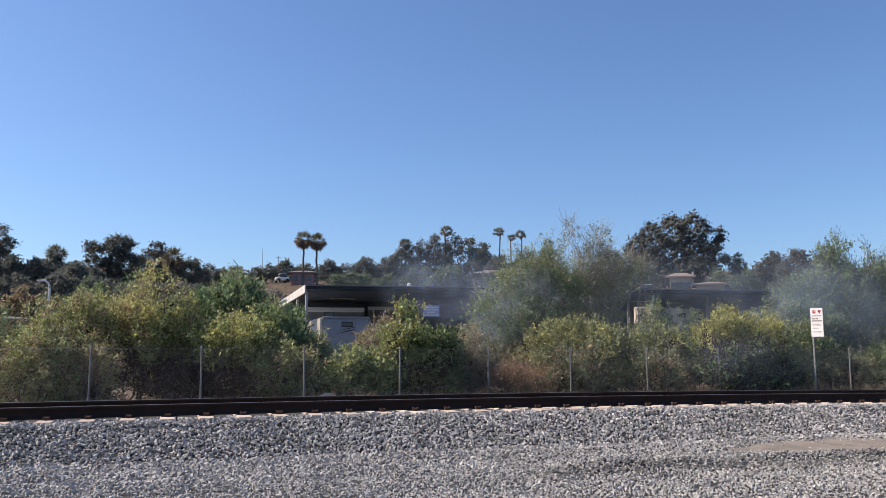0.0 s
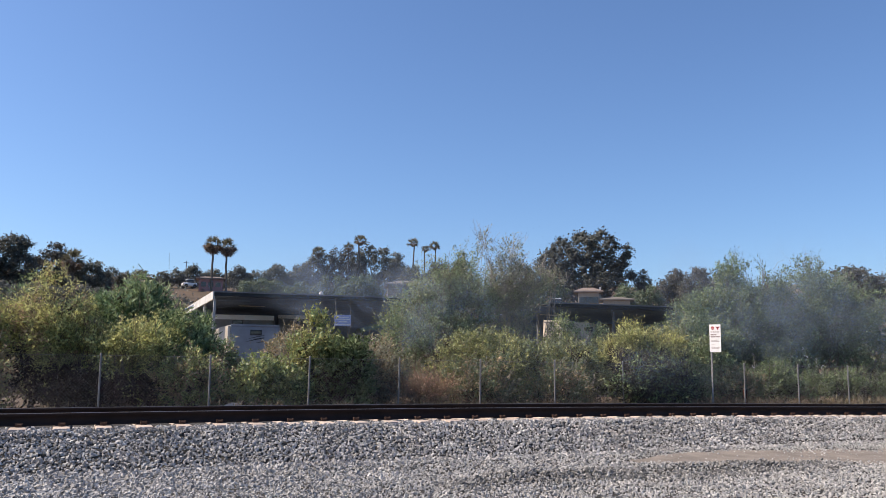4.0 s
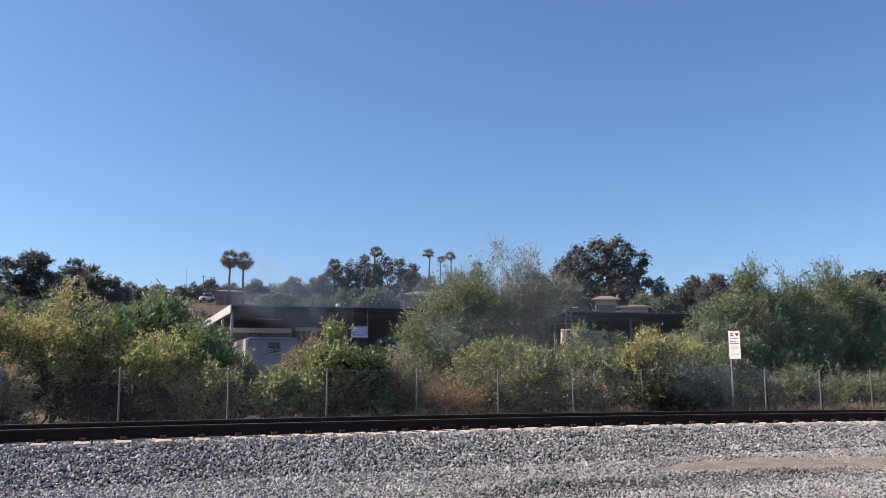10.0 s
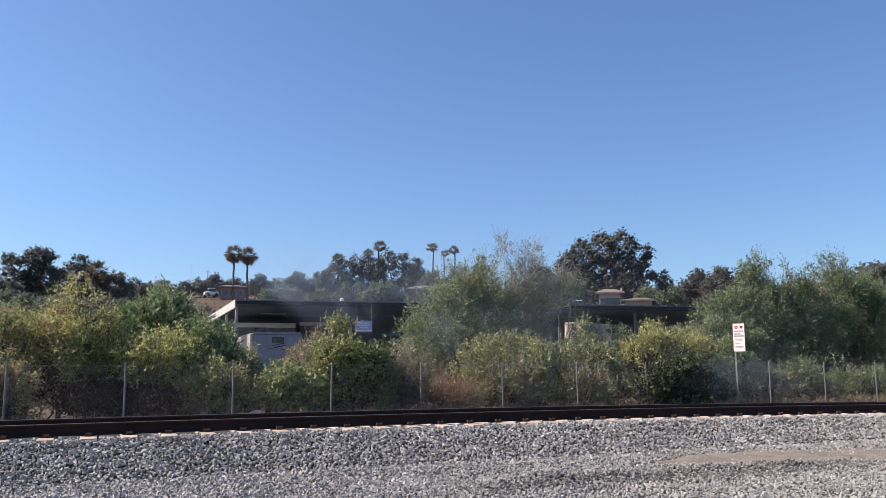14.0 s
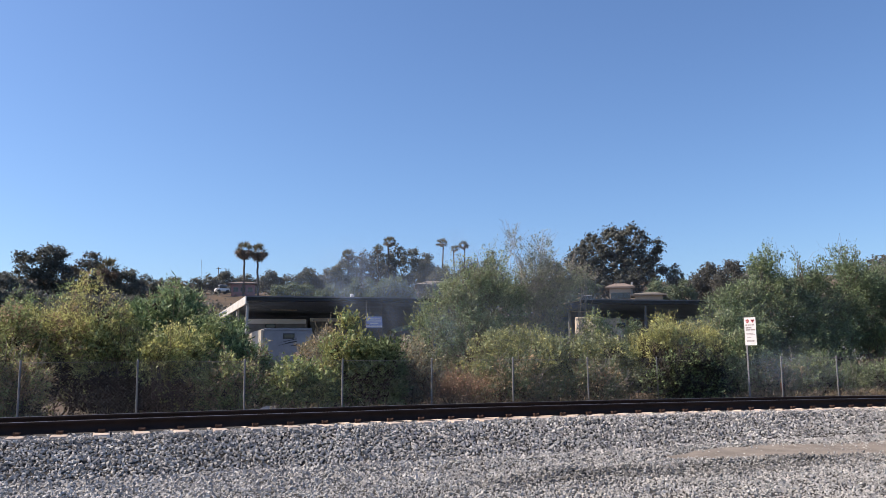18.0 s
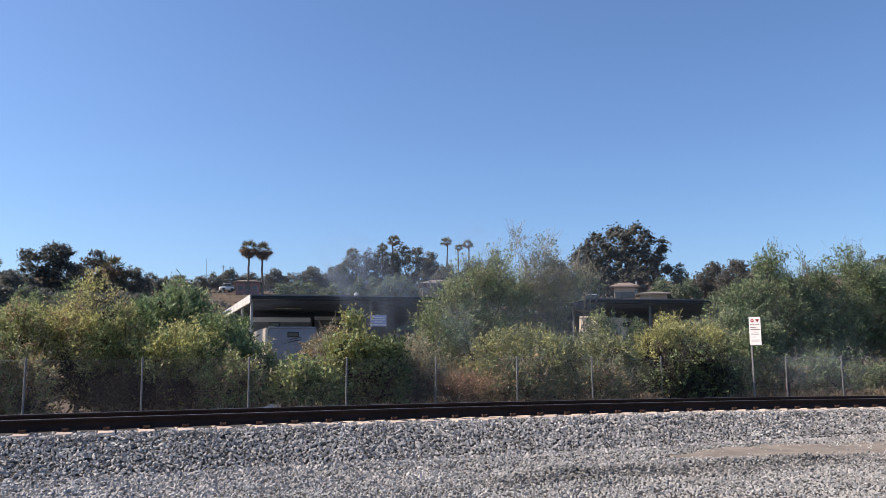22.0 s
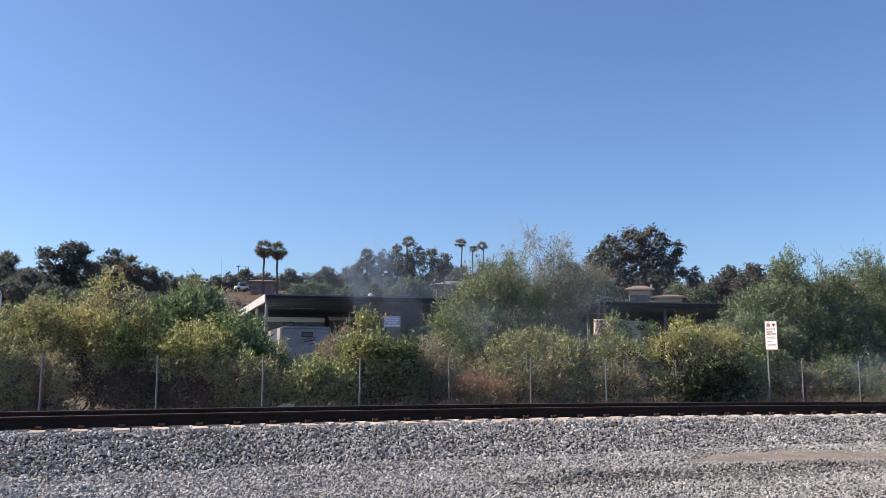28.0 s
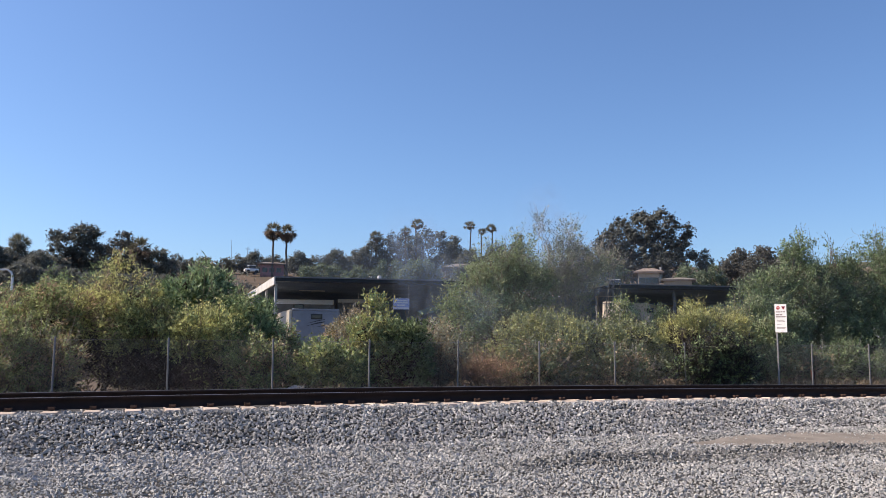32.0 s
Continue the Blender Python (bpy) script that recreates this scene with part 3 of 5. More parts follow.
def shrub(name, x, y, lobes, leaf, n, label, category="bush", twig=0.32, per=9, length=0.118, width=0.046, up=0.6, wood=M_WOOD, stems=8, bare=0, fan=0.8, shoots=0, group="", z=0.0, size=0.40, second=None, hollow=0.0, girth=1.0, dry=M_PALE_WOOD):
    """A shrub or small tree: stems from the root to its lobes, bare twigs, and a crown of single blades."""
    rng = np.random.default_rng(int(abs(x * 131 + y * 17)) + len(lobes))
    e = empty(name, x, y, z, label, category, group)
    for k in range(stems):
        L = lobes[k % len(lobes)]
        top = np.array(L[:3]) + rng.normal(0, 0.35, 3) * np.array(L[3:])
        top[2] = max(top[2], 0.5)
        root = np.array((rng.normal(0, 0.22) + L[0] * 0.35, rng.normal(0, 0.15) + L[1] * 0.35, -0.05))
        main = bent(rng, root, top, (0.02 + 0.009 * top[2]) * girth, 0.012 * girth, 6, 0.07)
        paths = [main]
        for _ in range(4):
            a = main[0][rng.integers(2, 6)]
            b = np.array(L[:3]) + rng.normal(0, 0.6, 3) * np.array(L[3:])
            b[2] = max(b[2], 0.3)
            paths.append(bent(rng, a, b, 0.014, 0.005, 4, 0.09))
        v, q = limb_arrays(rng, paths, 5)
        mesh_part("stem", np_mesh("stem", v, q), wood, e)
    if bare:
        c, w = lobed(rng, lobes, bare, 0.9)
        v, q = limb_arrays(rng, [bent(rng, a, a + b * rng.uniform(0.35, 1.1) * twig * 2.6, 0.008, 0.004, 4, 0.1) for a, b in zip(c, w)], 3)
        tagged(mesh_part("dead_brush", np_mesh("dead_brush", v, q), dry, e, "dry bare twigs"), kind="stuff")
    c, w = lobed(rng, lobes, n, up) if leaf in (L_GREY, L_RUST) else clumped(rng, lobes, n, up, size)
    # Lower front twigs get the shade-dark leaves, so the hollow's shade is painted.
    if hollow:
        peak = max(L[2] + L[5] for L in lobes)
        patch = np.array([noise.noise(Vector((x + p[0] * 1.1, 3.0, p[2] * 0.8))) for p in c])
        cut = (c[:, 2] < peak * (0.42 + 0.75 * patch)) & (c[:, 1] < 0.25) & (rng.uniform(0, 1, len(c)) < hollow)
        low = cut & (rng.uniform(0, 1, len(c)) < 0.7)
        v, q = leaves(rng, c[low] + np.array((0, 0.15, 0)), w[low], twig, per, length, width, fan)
        mesh_part("dead_leaves", np_mesh("dead_leaves", v, q), L_SHADE_DEAD, e, "dead brown leaves coloured dark for the shade inside the bush")
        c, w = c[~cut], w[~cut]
    if second:
        cut = rng.uniform(0, 1, len(c)) < 0.35
        v, q = leaves(rng, c[cut], w[cut], twig, per, length, width, fan)
        mesh_part("inner_foliage", np_mesh("inner_foliage", v, q), second, e)
        c, w = c[~cut], w[~cut]
    v, q = leaves(rng, c, w, twig, per, length, width, fan)
    if shoots:
        c, w = lobed(rng, [(a[0], a[1], a[2] + a[5] * 0.45, a[3] * 0.75, a[4] * 0.75, a[5] * 0.5) for a in lobes], shoots, 1.6)
        v2, q2 = leaves(rng, c, w, twig * 1.6, per + 5, length, width * 0.8, fan * 0.7)
        v, q = np.concatenate([v, v2]), np.concatenate([q, q2 + len(v)])
        v2, q2 = limb_arrays(rng, [bent(rng, a - b * 0.5, a + b * twig * 1.8, 0.010, 0.004, 3, 0.03) for a, b in zip(c, w)], 3)
        tagged(mesh_part("shoot", np_mesh("shoot", v2, q2), wood, e), kind="stuff")
    mesh_part("foliage", np_mesh("foliage", v, q), leaf, e)
    return e


def mound(h, w, d, rng_seed, k=5):
    """Lobes that pile up to a rounded bush of that height, width and depth."""
    r = random.Random(rng_seed)
    out = []
    for i in range(k):
        a = (i + 0.5) / k * 2 - 1
        top = h * (1 - 0.28 * a * a) * r.uniform(0.86, 1.0)
        rz = top * 0.5
        out.append((a * w * 0.34, r.uniform(-0.25, 0.25) * d, top - rz, w * 0.24, d * 0.4, rz))
    out.append((0, 0, h * 0.33, w * 0.42, d * 0.45, h * 0.33))
    for i in range(5):
        a = r.uniform(-1.15, 1.15)
        top = h * (1 - 0.33 * a * a) * r.uniform(0.8, 1.1)
        out.append((a * w * 0.45, r.uniform(-0.3, 0.3) * d, top * 0.74, w * r.uniform(0.06, 0.12), d * 0.16, top * 0.26))
    return out


BEHIND = "bushes behind the fence"
# x, y, height, width, depth, leaf, twigs, label, options
BUSHES = (
    (-8.6, 29.0, 3.2, 4.2, 2.6, L_DARK, 1300, "dense green shrub behind the wire fence", {"second": L_BROWN}),
    (-5.2, 28.9, 3.3, 4.0, 2.4, L_REED, 1900, "dark green narrow-leaved shrub with dry red-brown patches", {"second": L_BROWN, "length": 0.2, "width": 0.035}),
    (-3.1, 27.9, 3.75, 3.2, 2.0, L_GREEN, 2000, "half-yellowed green shrub with small leaves", {"hollow": 0.25, "second": L_BROWN}),
    (-0.9, 28.4, 4.1, 4.2, 2.4, L_YELLOW, 3000, "tall yellow-green shrub with feathery upright shoots", {"hollow": 0.9, "shoots": 220, "second": L_BROWN}),
    (1.7, 29.6, 4.45, 4.6, 2.6, L_REED, 3900, "dark silvery green cane with long narrow leaves", {"length": 0.24, "width": 0.05, "shoots": 60, "second": L_DARK, "hollow": 0.3}),
    (2.5, 31.8, 5.0, 3.0, 2.6, L_BROWN, 1400, "olive brown half-dry shrub with sparse crown", {"bare": 420, "second": L_DARK}),
    (0.35, 28.0, 3.3, 2.4, 1.6, L_GREEN, 1500, "mid-green shrub filling the gap between taller ones", {"hollow": 1.0, "shoots": 80, "second": L_YELLOW}),
    (-1.9, 30.4, 4.3, 5.0, 2.2, L_DARK, 1700, "dark green shrub rising behind the yellow one", {"shoots": 140, "second": L_GREEN}),
    (3.6, 28.2, 3.0, 2.2, 1.6, L_REED, 1500, "dark narrow-leaved cane before the shelter's end", {"length": 0.22, "width": 0.05, "shoots": 50, "second": L_DARK}),
    (2.0, 27.2, 3.0, 2.6, 1.6, L_YELLOW, 1600, "yellow-green sunlit shrub with dead lower leaves darkened for shade", {"shoots": 80, "second": L_GREEN, "hollow": 0.95}),
    (2.8, 28.5, 3.55, 3.0, 2.2, L_DARK, 2500, "dark green leafy shrub beside the trailer shelter", {"length": 0.15, "width": 0.042, "second": L_GREEN}),
    # Fills the hollow with the shade-dark leaves.
    (0.5, 27.5, 1.3, 3.4, 1.4, L_SHADE_DEAD, 900, "dead brush coloured dark for the shade in the hollow under the shrubs", {"hollow": 0.0, "bare": 40}),
    (3.5, 26.6, 2.2, 1.5, 1.2, L_GREEN, 1000, "olive shrub with dry brown leaves at the fence", {"hollow": 0.1, "bare": 60, "second": L_BROWN}),
    (-2.2, 26.5, 1.8, 1.4, 0.9, L_BROWN, 480, "low green and brown shrub at the fence", {"hollow": 0.2, "bare": 80, "second": L_GREEN}),
    (-3.8, 26.6, 2.5, 3.2, 1.2, L_GREEN, 1200, "green and brown shrub at the fence", {"hollow": 0.0, "bare": 140, "second": L_BROWN}),
    (4.6, 27.6, 2.15, 1.9, 1.4, L_DARK, 1100, "low green shrub with dry vines", {"bare": 60, "second": L_BROWN, "hollow": 0.15}),
    (6.0, 26.6, 1.8, 2.3, 1.1, L_GREEN, 1300, "green bramble against the fence", {"hollow": 0.1, "length": 0.14, "width": 0.075, "second": L_DARK, "bare": 60}),
    (6.9, 27.6, 2.8, 1.5, 1.0, L_BROWN, 480, "dry brown vines beside the dark bush", {"hollow": 0.0, "bare": 130, "second": L_GREY}),
    (7.4, 29.4, 3.0, 1.8, 1.5, L_BROWN, 520, "sparse brown-leaved shrub with bare twigs", {"bare": 160}),
    (7.7, 27.0, 3.3, 1.9, 1.4, L_OLIVE, 1500, "olive yellow-green bush with dark broad leaves", {"shoots": 60, "length": 0.15, "width": 0.06, "second": L_DARK, "hollow": 0.25}),
    (9.6, 26.9, 2.5, 1.6, 1.2, L_GREY, 480, "pale twiggy half-dry shrub beside the dark bush", {"hollow": 0.1, "bare": 240, "second": L_BROWN}),
    (8.4, 26.3, 2.6, 1.9, 1.0, L_GLOSSY, 1700, "dark broad-leaved bush at the fence", {"length": 0.17, "width": 0.06}),
    (10.2, 27.6, 2.6, 2.6, 1.6, L_GREY, 700, "sparse grey half-dry shrub", {"bare": 260, "second": L_BROWN}),
    (11.5, 26.2, 1.25, 2.9, 0.9, L_RUST, 320, "rust-coloured dead brush behind the fence", {"bare": 560, "second": L_BROWN, "dry": M_RUST_TWIG, "length": 0.08, "width": 0.024}),
    (14.3, 27.4, 3.3, 3.8, 1.8, L_OLIVE, 2200, "olive yellow-green bush with upright shoots", {"shoots": 90, "second": L_WILLOW, "hollow": 0.35, "bare": 60}),
    (13.9, 26.2, 1.7, 2.8, 1.0, L_DEEP, 650, "half-dry green and brown brush behind the fence", {"bare": 170, "second": L_BROWN}),
    (17.8, 27.8, 3.2, 4.4, 1.8, L_WILLOW, 2000, "grey-green shrub with dry lower twigs", {"bare": 120, "second": L_OLIVE, "hollow": 0.4}),
    (17.3, 26.2, 1.6, 3.0, 1.0, L_DEEP, 650, "half-dry green and brown brush behind the fence", {"bare": 170, "second": L_BROWN}),
    (22.0, 27.3, 3.4, 4.6, 2.0, L_GOLD, 3300, "broad yellow-green bush with a dark hollow below", {"shoots": 420, "second": L_YELLOW, "hollow": 1.0, "length": 0.2, "width": 0.035}),
    # Shrub added in the colour of the shadow below the golden bush.
    (20.55, 25.2, 2.15, 3.5, 0.6, L_SHADOW, 1900, "near-black shrub grown through the fence, coloured as shadow below the yellow bush", {"shoots": 70, "hollow": 0.0, "second": L_DARK}),
    (25.2, 29.4, 4.2, 5.0, 2.6, L_DEEP, 2600, "green leafy shrub behind the warning sign", {"second": L_WILLOW, "hollow": 0.1, "width": 0.06}),
    (15.9, 28.7, 3.3, 2.6, 1.8, L_WILLOW, 1300, "grey-green shrub below the bare tree", {"second": L_YELLOW}),
    (19.6, 28.9, 3.75, 4.0, 1.8, L_GREEN, 2000, "mid-green shrub before the shelter", {"second": L_WILLOW, "shoots": 60}),
    (24.9, 27.2, 2.9, 2.6, 1.6, L_WILLOW, 1500, "grey-green small-leaved shrub beside the sign", {"second": L_DARK, "hollow": 0.0, "length": 0.1, "width": 0.055}),
    (26.6, 26.7, 1.6, 2.6, 1.2, L_DEEP, 800, "low dull green shrub behind the fence", {"bare": 60, "second": L_BROWN, "hollow": 0.3}),
    (29.4, 27.3, 1.7, 4.2, 1.6, L_DEEP, 1400, "dull green brush under the willows", {"bare": 70, "second": L_DARK, "hollow": 0.5}),
    (33.2, 27.4, 1.6, 4.6, 1.6, L_DEEP, 1300, "dull green brush under the willows", {"bare": 50, "second": L_DARK, "hollow": 0.5}),
    (37.8, 27.2, 1.8, 4.8, 1.6, L_DEEP, 1000, "dull green brush under the willows", {"bare": 80, "second": L_DARK}),
    (27.9, 29.6, 4.4, 3.6, 2.2, L_DEEP, 2000, "dark green shrub between the willows", {"second": L_DARK, "hollow": 0.2, "width": 0.06}),
    (32.4, 29.4, 4.0, 4.0, 2.0, L_DEEP, 2000, "dark green shrub between the willows", {"second": L_DARK, "hollow": 0.2, "width": 0.06}),
)
for i, (x, y, h, w, d, leaf, n, text, opt) in enumerate(BUSHES):
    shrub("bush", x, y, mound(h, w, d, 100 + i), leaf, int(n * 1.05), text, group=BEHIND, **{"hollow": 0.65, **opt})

TALL = "small trees behind the fence"
shrub("willow_tree", 14.0, 30.2, [(0, 0, 2.3, 1.9, 1.3, 2.2), (-1.9, 0, 2.1, 0.9, 1.0, 1.6), (-1.15, 0, 3.5, 0.75, 0.8, 1.2), (-0.3, 0.1, 4.4, 0.75, 0.7, 1.15), (0.9, 0, 5.35, 0.5, 0.5, 1.15), (0.3, 0.1, 5.1, 0.35, 0.4, 0.9), (0.7, 0.1, 3.9, 0.9, 0.8, 1.3), (1.7, 0.2, 3.5, 0.75, 0.8, 1.7)], L_WILLOW, 4000, "grey-green willow tree with an uneven crown", "tree", twig=0.45, stems=14, shoots=170, bare=90, group=TALL, length=0.115, width=0.038, per=12, second=L_DARK, size=0.5)
shrub("willow_tree", 17.2, 30.6, [(0, 0, 2.8, 1.2, 1.0, 2.2), (-0.1, 0, 5.0, 0.8, 0.7, 1.2), (0.12, 0, 6.2, 0.5, 0.4, 0.9), (-0.75, 0, 4.9, 0.4, 0.4, 0.9), (0.95, 0.1, 4.6, 0.6, 0.6, 1.0), (1.6, -0.1, 5.3, 0.5, 0.4, 0.5), (2.3, -0.2, 5.3, 0.35, 0.3, 0.4), (-1.2, 0, 6.7, 0.22, 0.25, 0.5)], L_GREY, 1700, "sparse grey tree with many bare branches", "tree", twig=0.36, stems=34, bare=800, shoots=50, group=TALL, wood=M_PALE_WOOD, size=0.3, girth=0.42, second=L_WILLOW, length=0.105, width=0.034)
shrub("willow_tree", 30.2, 31.0, [(-1.8, 0, 2.8, 1.6, 1.4, 2.4), (0.6, 0, 3.6, 1.5, 1.4, 2.4), (0.45, 0, 6.0, 0.55, 0.6, 1.1), (-1.0, 0, 4.7, 0.8, 0.8, 1.0), (2.2, 0, 3.2, 1.5, 1.4, 2.4)], L_DEEP, 4300, "dense dark willow tree behind the fence", "tree", twig=0.42, stems=14, bare=120, shoots=90, group=TALL, length=0.145, width=0.055, second=L_DARK, size=0.55)
shrub("willow_tree", 34.7, 30.8, [(-1.6, 0, 3.9, 1.5, 1.4, 2.6), (0.9, 0, 4.7, 1.6, 1.4, 2.8), (2.6, 0, 4.0, 1.7, 1.4, 2.7), (-2.3, -0.2, 5.6, 0.25, 0.3, 1.4)], L_DEEP, 4200, "dense dark willow tree with bare twigs at its top", "tree", twig=0.42, stems=14, bare=200, shoots=100, group=TALL, length=0.145, width=0.055, second=L_DARK, size=0.55)
shrub("willow_tree", 39.0, 31.5, [(-1.4, 0, 4.2, 1.8, 1.4, 2.9), (0.8, 0, 4.2, 1.8, 1.4, 2.8), (2.8, 0, 2.6, 1.6, 1.4, 1.9)], L_DEEP, 2600, "dense dark willow tree behind the fence", "tree", twig=0.42, stems=12, bare=120, shoots=70, group=TALL, length=0.145, width=0.055, second=L_DARK, size=0.55)


# ---- trailer shelter ----
def make_shelter(x, y, span, skew, bays, label, end=True):
    """A flat roof on posts: span along the front edge, the rear pushed back and the left end skewed."""
    e = empty("trailer_shelter", x, y, 0, label, "carport", "trailer shelters")
    A, B = Vector((0, 0, 0)), Vector((span, -0.19 * span, 0))
    C, D = Vector((skew, 10.0, -0.25)), Vector((span + skew, 10.0 - 0.15 * span, -0.25))
    top = 4.92

    def slab(quad, z0, z1):
        bm = bmesh.new()
        lo = [bm.verts.new((p.x, p.y, p.z + z0)) for p in quad]
        hi = [bm.verts.new((p.x, p.y, p.z + z1)) for p in quad]
        bm.faces.new(lo[::-1])
        bm.faces.new(hi)
        for i in range(4):
            bm.faces.new((lo[i], lo[(i + 1) % 4], hi[(i + 1) % 4], hi[i]))
        return bm

    inset = Vector((0.06, 0.06, 0))
    part("roof_deck", slab([A + inset, B + inset, D - inset, C - inset], top - 0.06, top), M_ROOF, e)
    part("roof_underside", slab([A + inset * 3, B + inset * 3, D - inset * 3, C - inset * 3], top - 0.12, top - 0.065), M_HAZED_SOFFIT, e)
    ax = (B - A).normalized()
    nrm = Vector((-ax.y, ax.x, 0))
    part("front_gutter", slab([A - nrm * 0.06, B - nrm * 0.06, B + nrm * 0.05, A + nrm * 0.05], top - 0.2, top + 0.02), M_ROOF, e)
    part("gutter_lip", slab([A - nrm * 0.085, B - nrm * 0.085, B - nrm * 0.062, A - nrm * 0.062], top - 0.03, top + 0.03), M_POST, e, "pale thin gutter lip")
    if end:
        part("end_fascia", slab([A + Vector((-0.06, 0, 0)), A + Vector((0.02, 0, 0)), C + Vector((0.02, 0, 0)), C + Vector((-0.06, 0, 0))], top - 0.36, top + 0.03), M_FASCIA, e, "pale metal end fascia")
    for k in range(1, 9):
        p, q = A.lerp(C, k / 9), B.lerp(D, k / 9)
        part("purlin", slab([p, q, q + nrm * 0.08, p + nrm * 0.08], top - 0.32, top - 0.13), M_HAZED_SOFFIT, e)
    for f in bays:
        for g in ((0.03, 0.34, 0.66, 0.93) if f < 0.1 else (0.03, 0.5, 0.93)):
            p = A.lerp(B, f).lerp(C.lerp(D, f), g)
            part("post", boxed(p.x - 0.06, p.y - 0.06, -0.1, p.x + 0.06, p.y + 0.06, top - 0.3 + p.z, 0.01), M_POST_LIT if f < 0.05 else M_POST, e)
    # Pale strip added in place of an opening that shows the sky.
    lamp = A.lerp(B, 0.14) + Vector((0, 4.0, 0))
    part("lamp_batten", boxed(lamp.x, lamp.y, top - 0.40, lamp.x + 1.4, lamp.y + 0.12, top - 0.335, 0.01), M_FASCIA, e, "pale strip standing for a gap of sky under the roof")
    # Added backdrop that keeps the space under the roof dark; no wall known.
    part("back_wall", slab([C - nrm * 0.3, D - nrm * 0.3, D - nrm * 0.2, C - nrm * 0.2], -0.1, top - 0.05), M_HAZED_SOFFIT, e)


make_shelter(6.2, 39.9, 13.4, 0.0, (0.006, 0.99), "long dark flat-roofed shelter over parked trailers")
make_shelter(23.15, 36.75, 12.8, 1.2, (0.07, 0.3, 0.6, 0.95), "dark flat-roofed shelter beyond the yellow bush", False)


def make_trailer(x, y, turn, length, height, width, label, body, cap=True, edge=0.1):
    """A travel trailer: rounded body, front cap, window, stripes, door, wheels."""
    e = empty("travel_trailer", x, y, 0, label, "trailer", "parked trailers", turn)
    part("body", boxed(0, 0, 0.55, length, width, height, 0.12), body, e)
    if cap:
        bm = bmesh.new()
        prof = ((-1.15, 1.2), (-1.15, height - 0.6), (-0.95, height - 0.38), (-0.4, height - 0.12), (-0.012, height - 0.04), (-0.012, 1.2))
        near = [bm.verts.new((a, 0.08 - a * 0.75, b)) for a, b in prof]
        rear = [bm.verts.new((a, width - 0.08, b)) for a, b in prof]
        bm.faces.new(near)
        bm.faces.new(rear[::-1])
        for i in range(len(prof)):
            bm.faces.new((near[i], rear[i], rear[(i + 1) % len(prof)], near[(i + 1) % len(prof)]))
        bmesh.ops.recalc_face_normals(bm, faces=bm.faces)
        part("front_cap", bm, M_RV_BEIGE, e, "beige moulded front cap")
        part("corner_trim", boxed(-0.10, -0.04, 1.2, 0.04, 0.06, height - 0.04, 0.04), M_RV_BEIGE, e, "beige rounded corner trim")
    part("roof_edge", boxed(0.05, -0.03, height + 0.02 - edge, length - 0.05, width + 0.03, height + 0.02, 0.02), M_CAR if edge > 0.15 else body, e, "pale roof edge")
    w = part("window", boxed(1.0, -0.02, height - 0.47, 1.5, 0.03, height - 0.26, 0.02), M_GLASS_DARK, e, "small dark window")
    part("window_frame", boxed(0.97, -0.012, height - 0.50, 1.53, 0.02, height - 0.23, 0.01), M_RV_DARK, w)
    part("skirt_band", boxed(0.1, -0.012, 0.58, length - 0.1, 0.02, 1.55), M_RV_DARK, e, "grey lower band")
    bm = bmesh.new()
    for a, b, za, zb, hh in ((0.7, 1.9, 2.52, 2.78, 0.06), (0.8, 1.7, 2.66, 2.86, 0.04), (1.25, 2.15, 2.5, 2.58, 0.07)):
        vs = [bm.verts.new(p) for p in ((a, -0.008, za), (b, -0.008, zb), (b, -0.008, zb + 0.02), ((a + b) / 2, -0.008, (za + zb) / 2 + hh))]
        bm.faces.new(vs)
    part("swoosh_stripe", bm, M_RV_DARK, e, "dark curved swoosh graphic")
    part("side_door", boxed(length - 0.75, -0.02, 0.7, length - 0.12, 0.02, height - 0.2, 0.015), body, e)
    for wx in (length * 0.55, length * 0.68):
        bm = bmesh.new()
        bmesh.ops.create_cone(bm, cap_ends=True, segments=20, radius1=0.36, radius2=0.36, depth=0.22, matrix=Matrix.Translation((wx, 0.14, 0.36)) @ Matrix.Rotation(radians(90), 4, "X"))
        part("wheel", bm, M_TYRE, e)
    return e


make_trailer(6.95, 39.6, -11, 2.4, 3.36, 2.4, "white travel trailer with dark swoosh graphic under the shelter", M_RV_SHADED)
# These two take the dark post grey to paint the shade on their sides.
make_trailer(6.9, 44.2, -11, 3.2, 4.05, 2.5, "tall trailer with pale roof edge, sides coloured dark for shade under the shelter", M_POST, False, 0.26)
make_trailer(10.3, 44.2, -11, 1.7, 4.15, 2.4, "trailer with pale roof edge beside another, sides coloured dark for shade", M_POST, False, 0.2)
make_trailer(23.4, 37.8, -48, 1.5, 4.02, 2.2, "cream trailer lit by the sun at the shelter's end", M_CREAM, False)
make_trailer(24.9, 37.8, -48, 1.3, 3.95, 2.2, "cream trailer parked beside another", M_CREAM, False)
make_trailer(26.2, 38.6, -11, 4.2, 3.98, 2.4, "grey-brown trailer parked under the shelter", M_RV_BROWN, False)


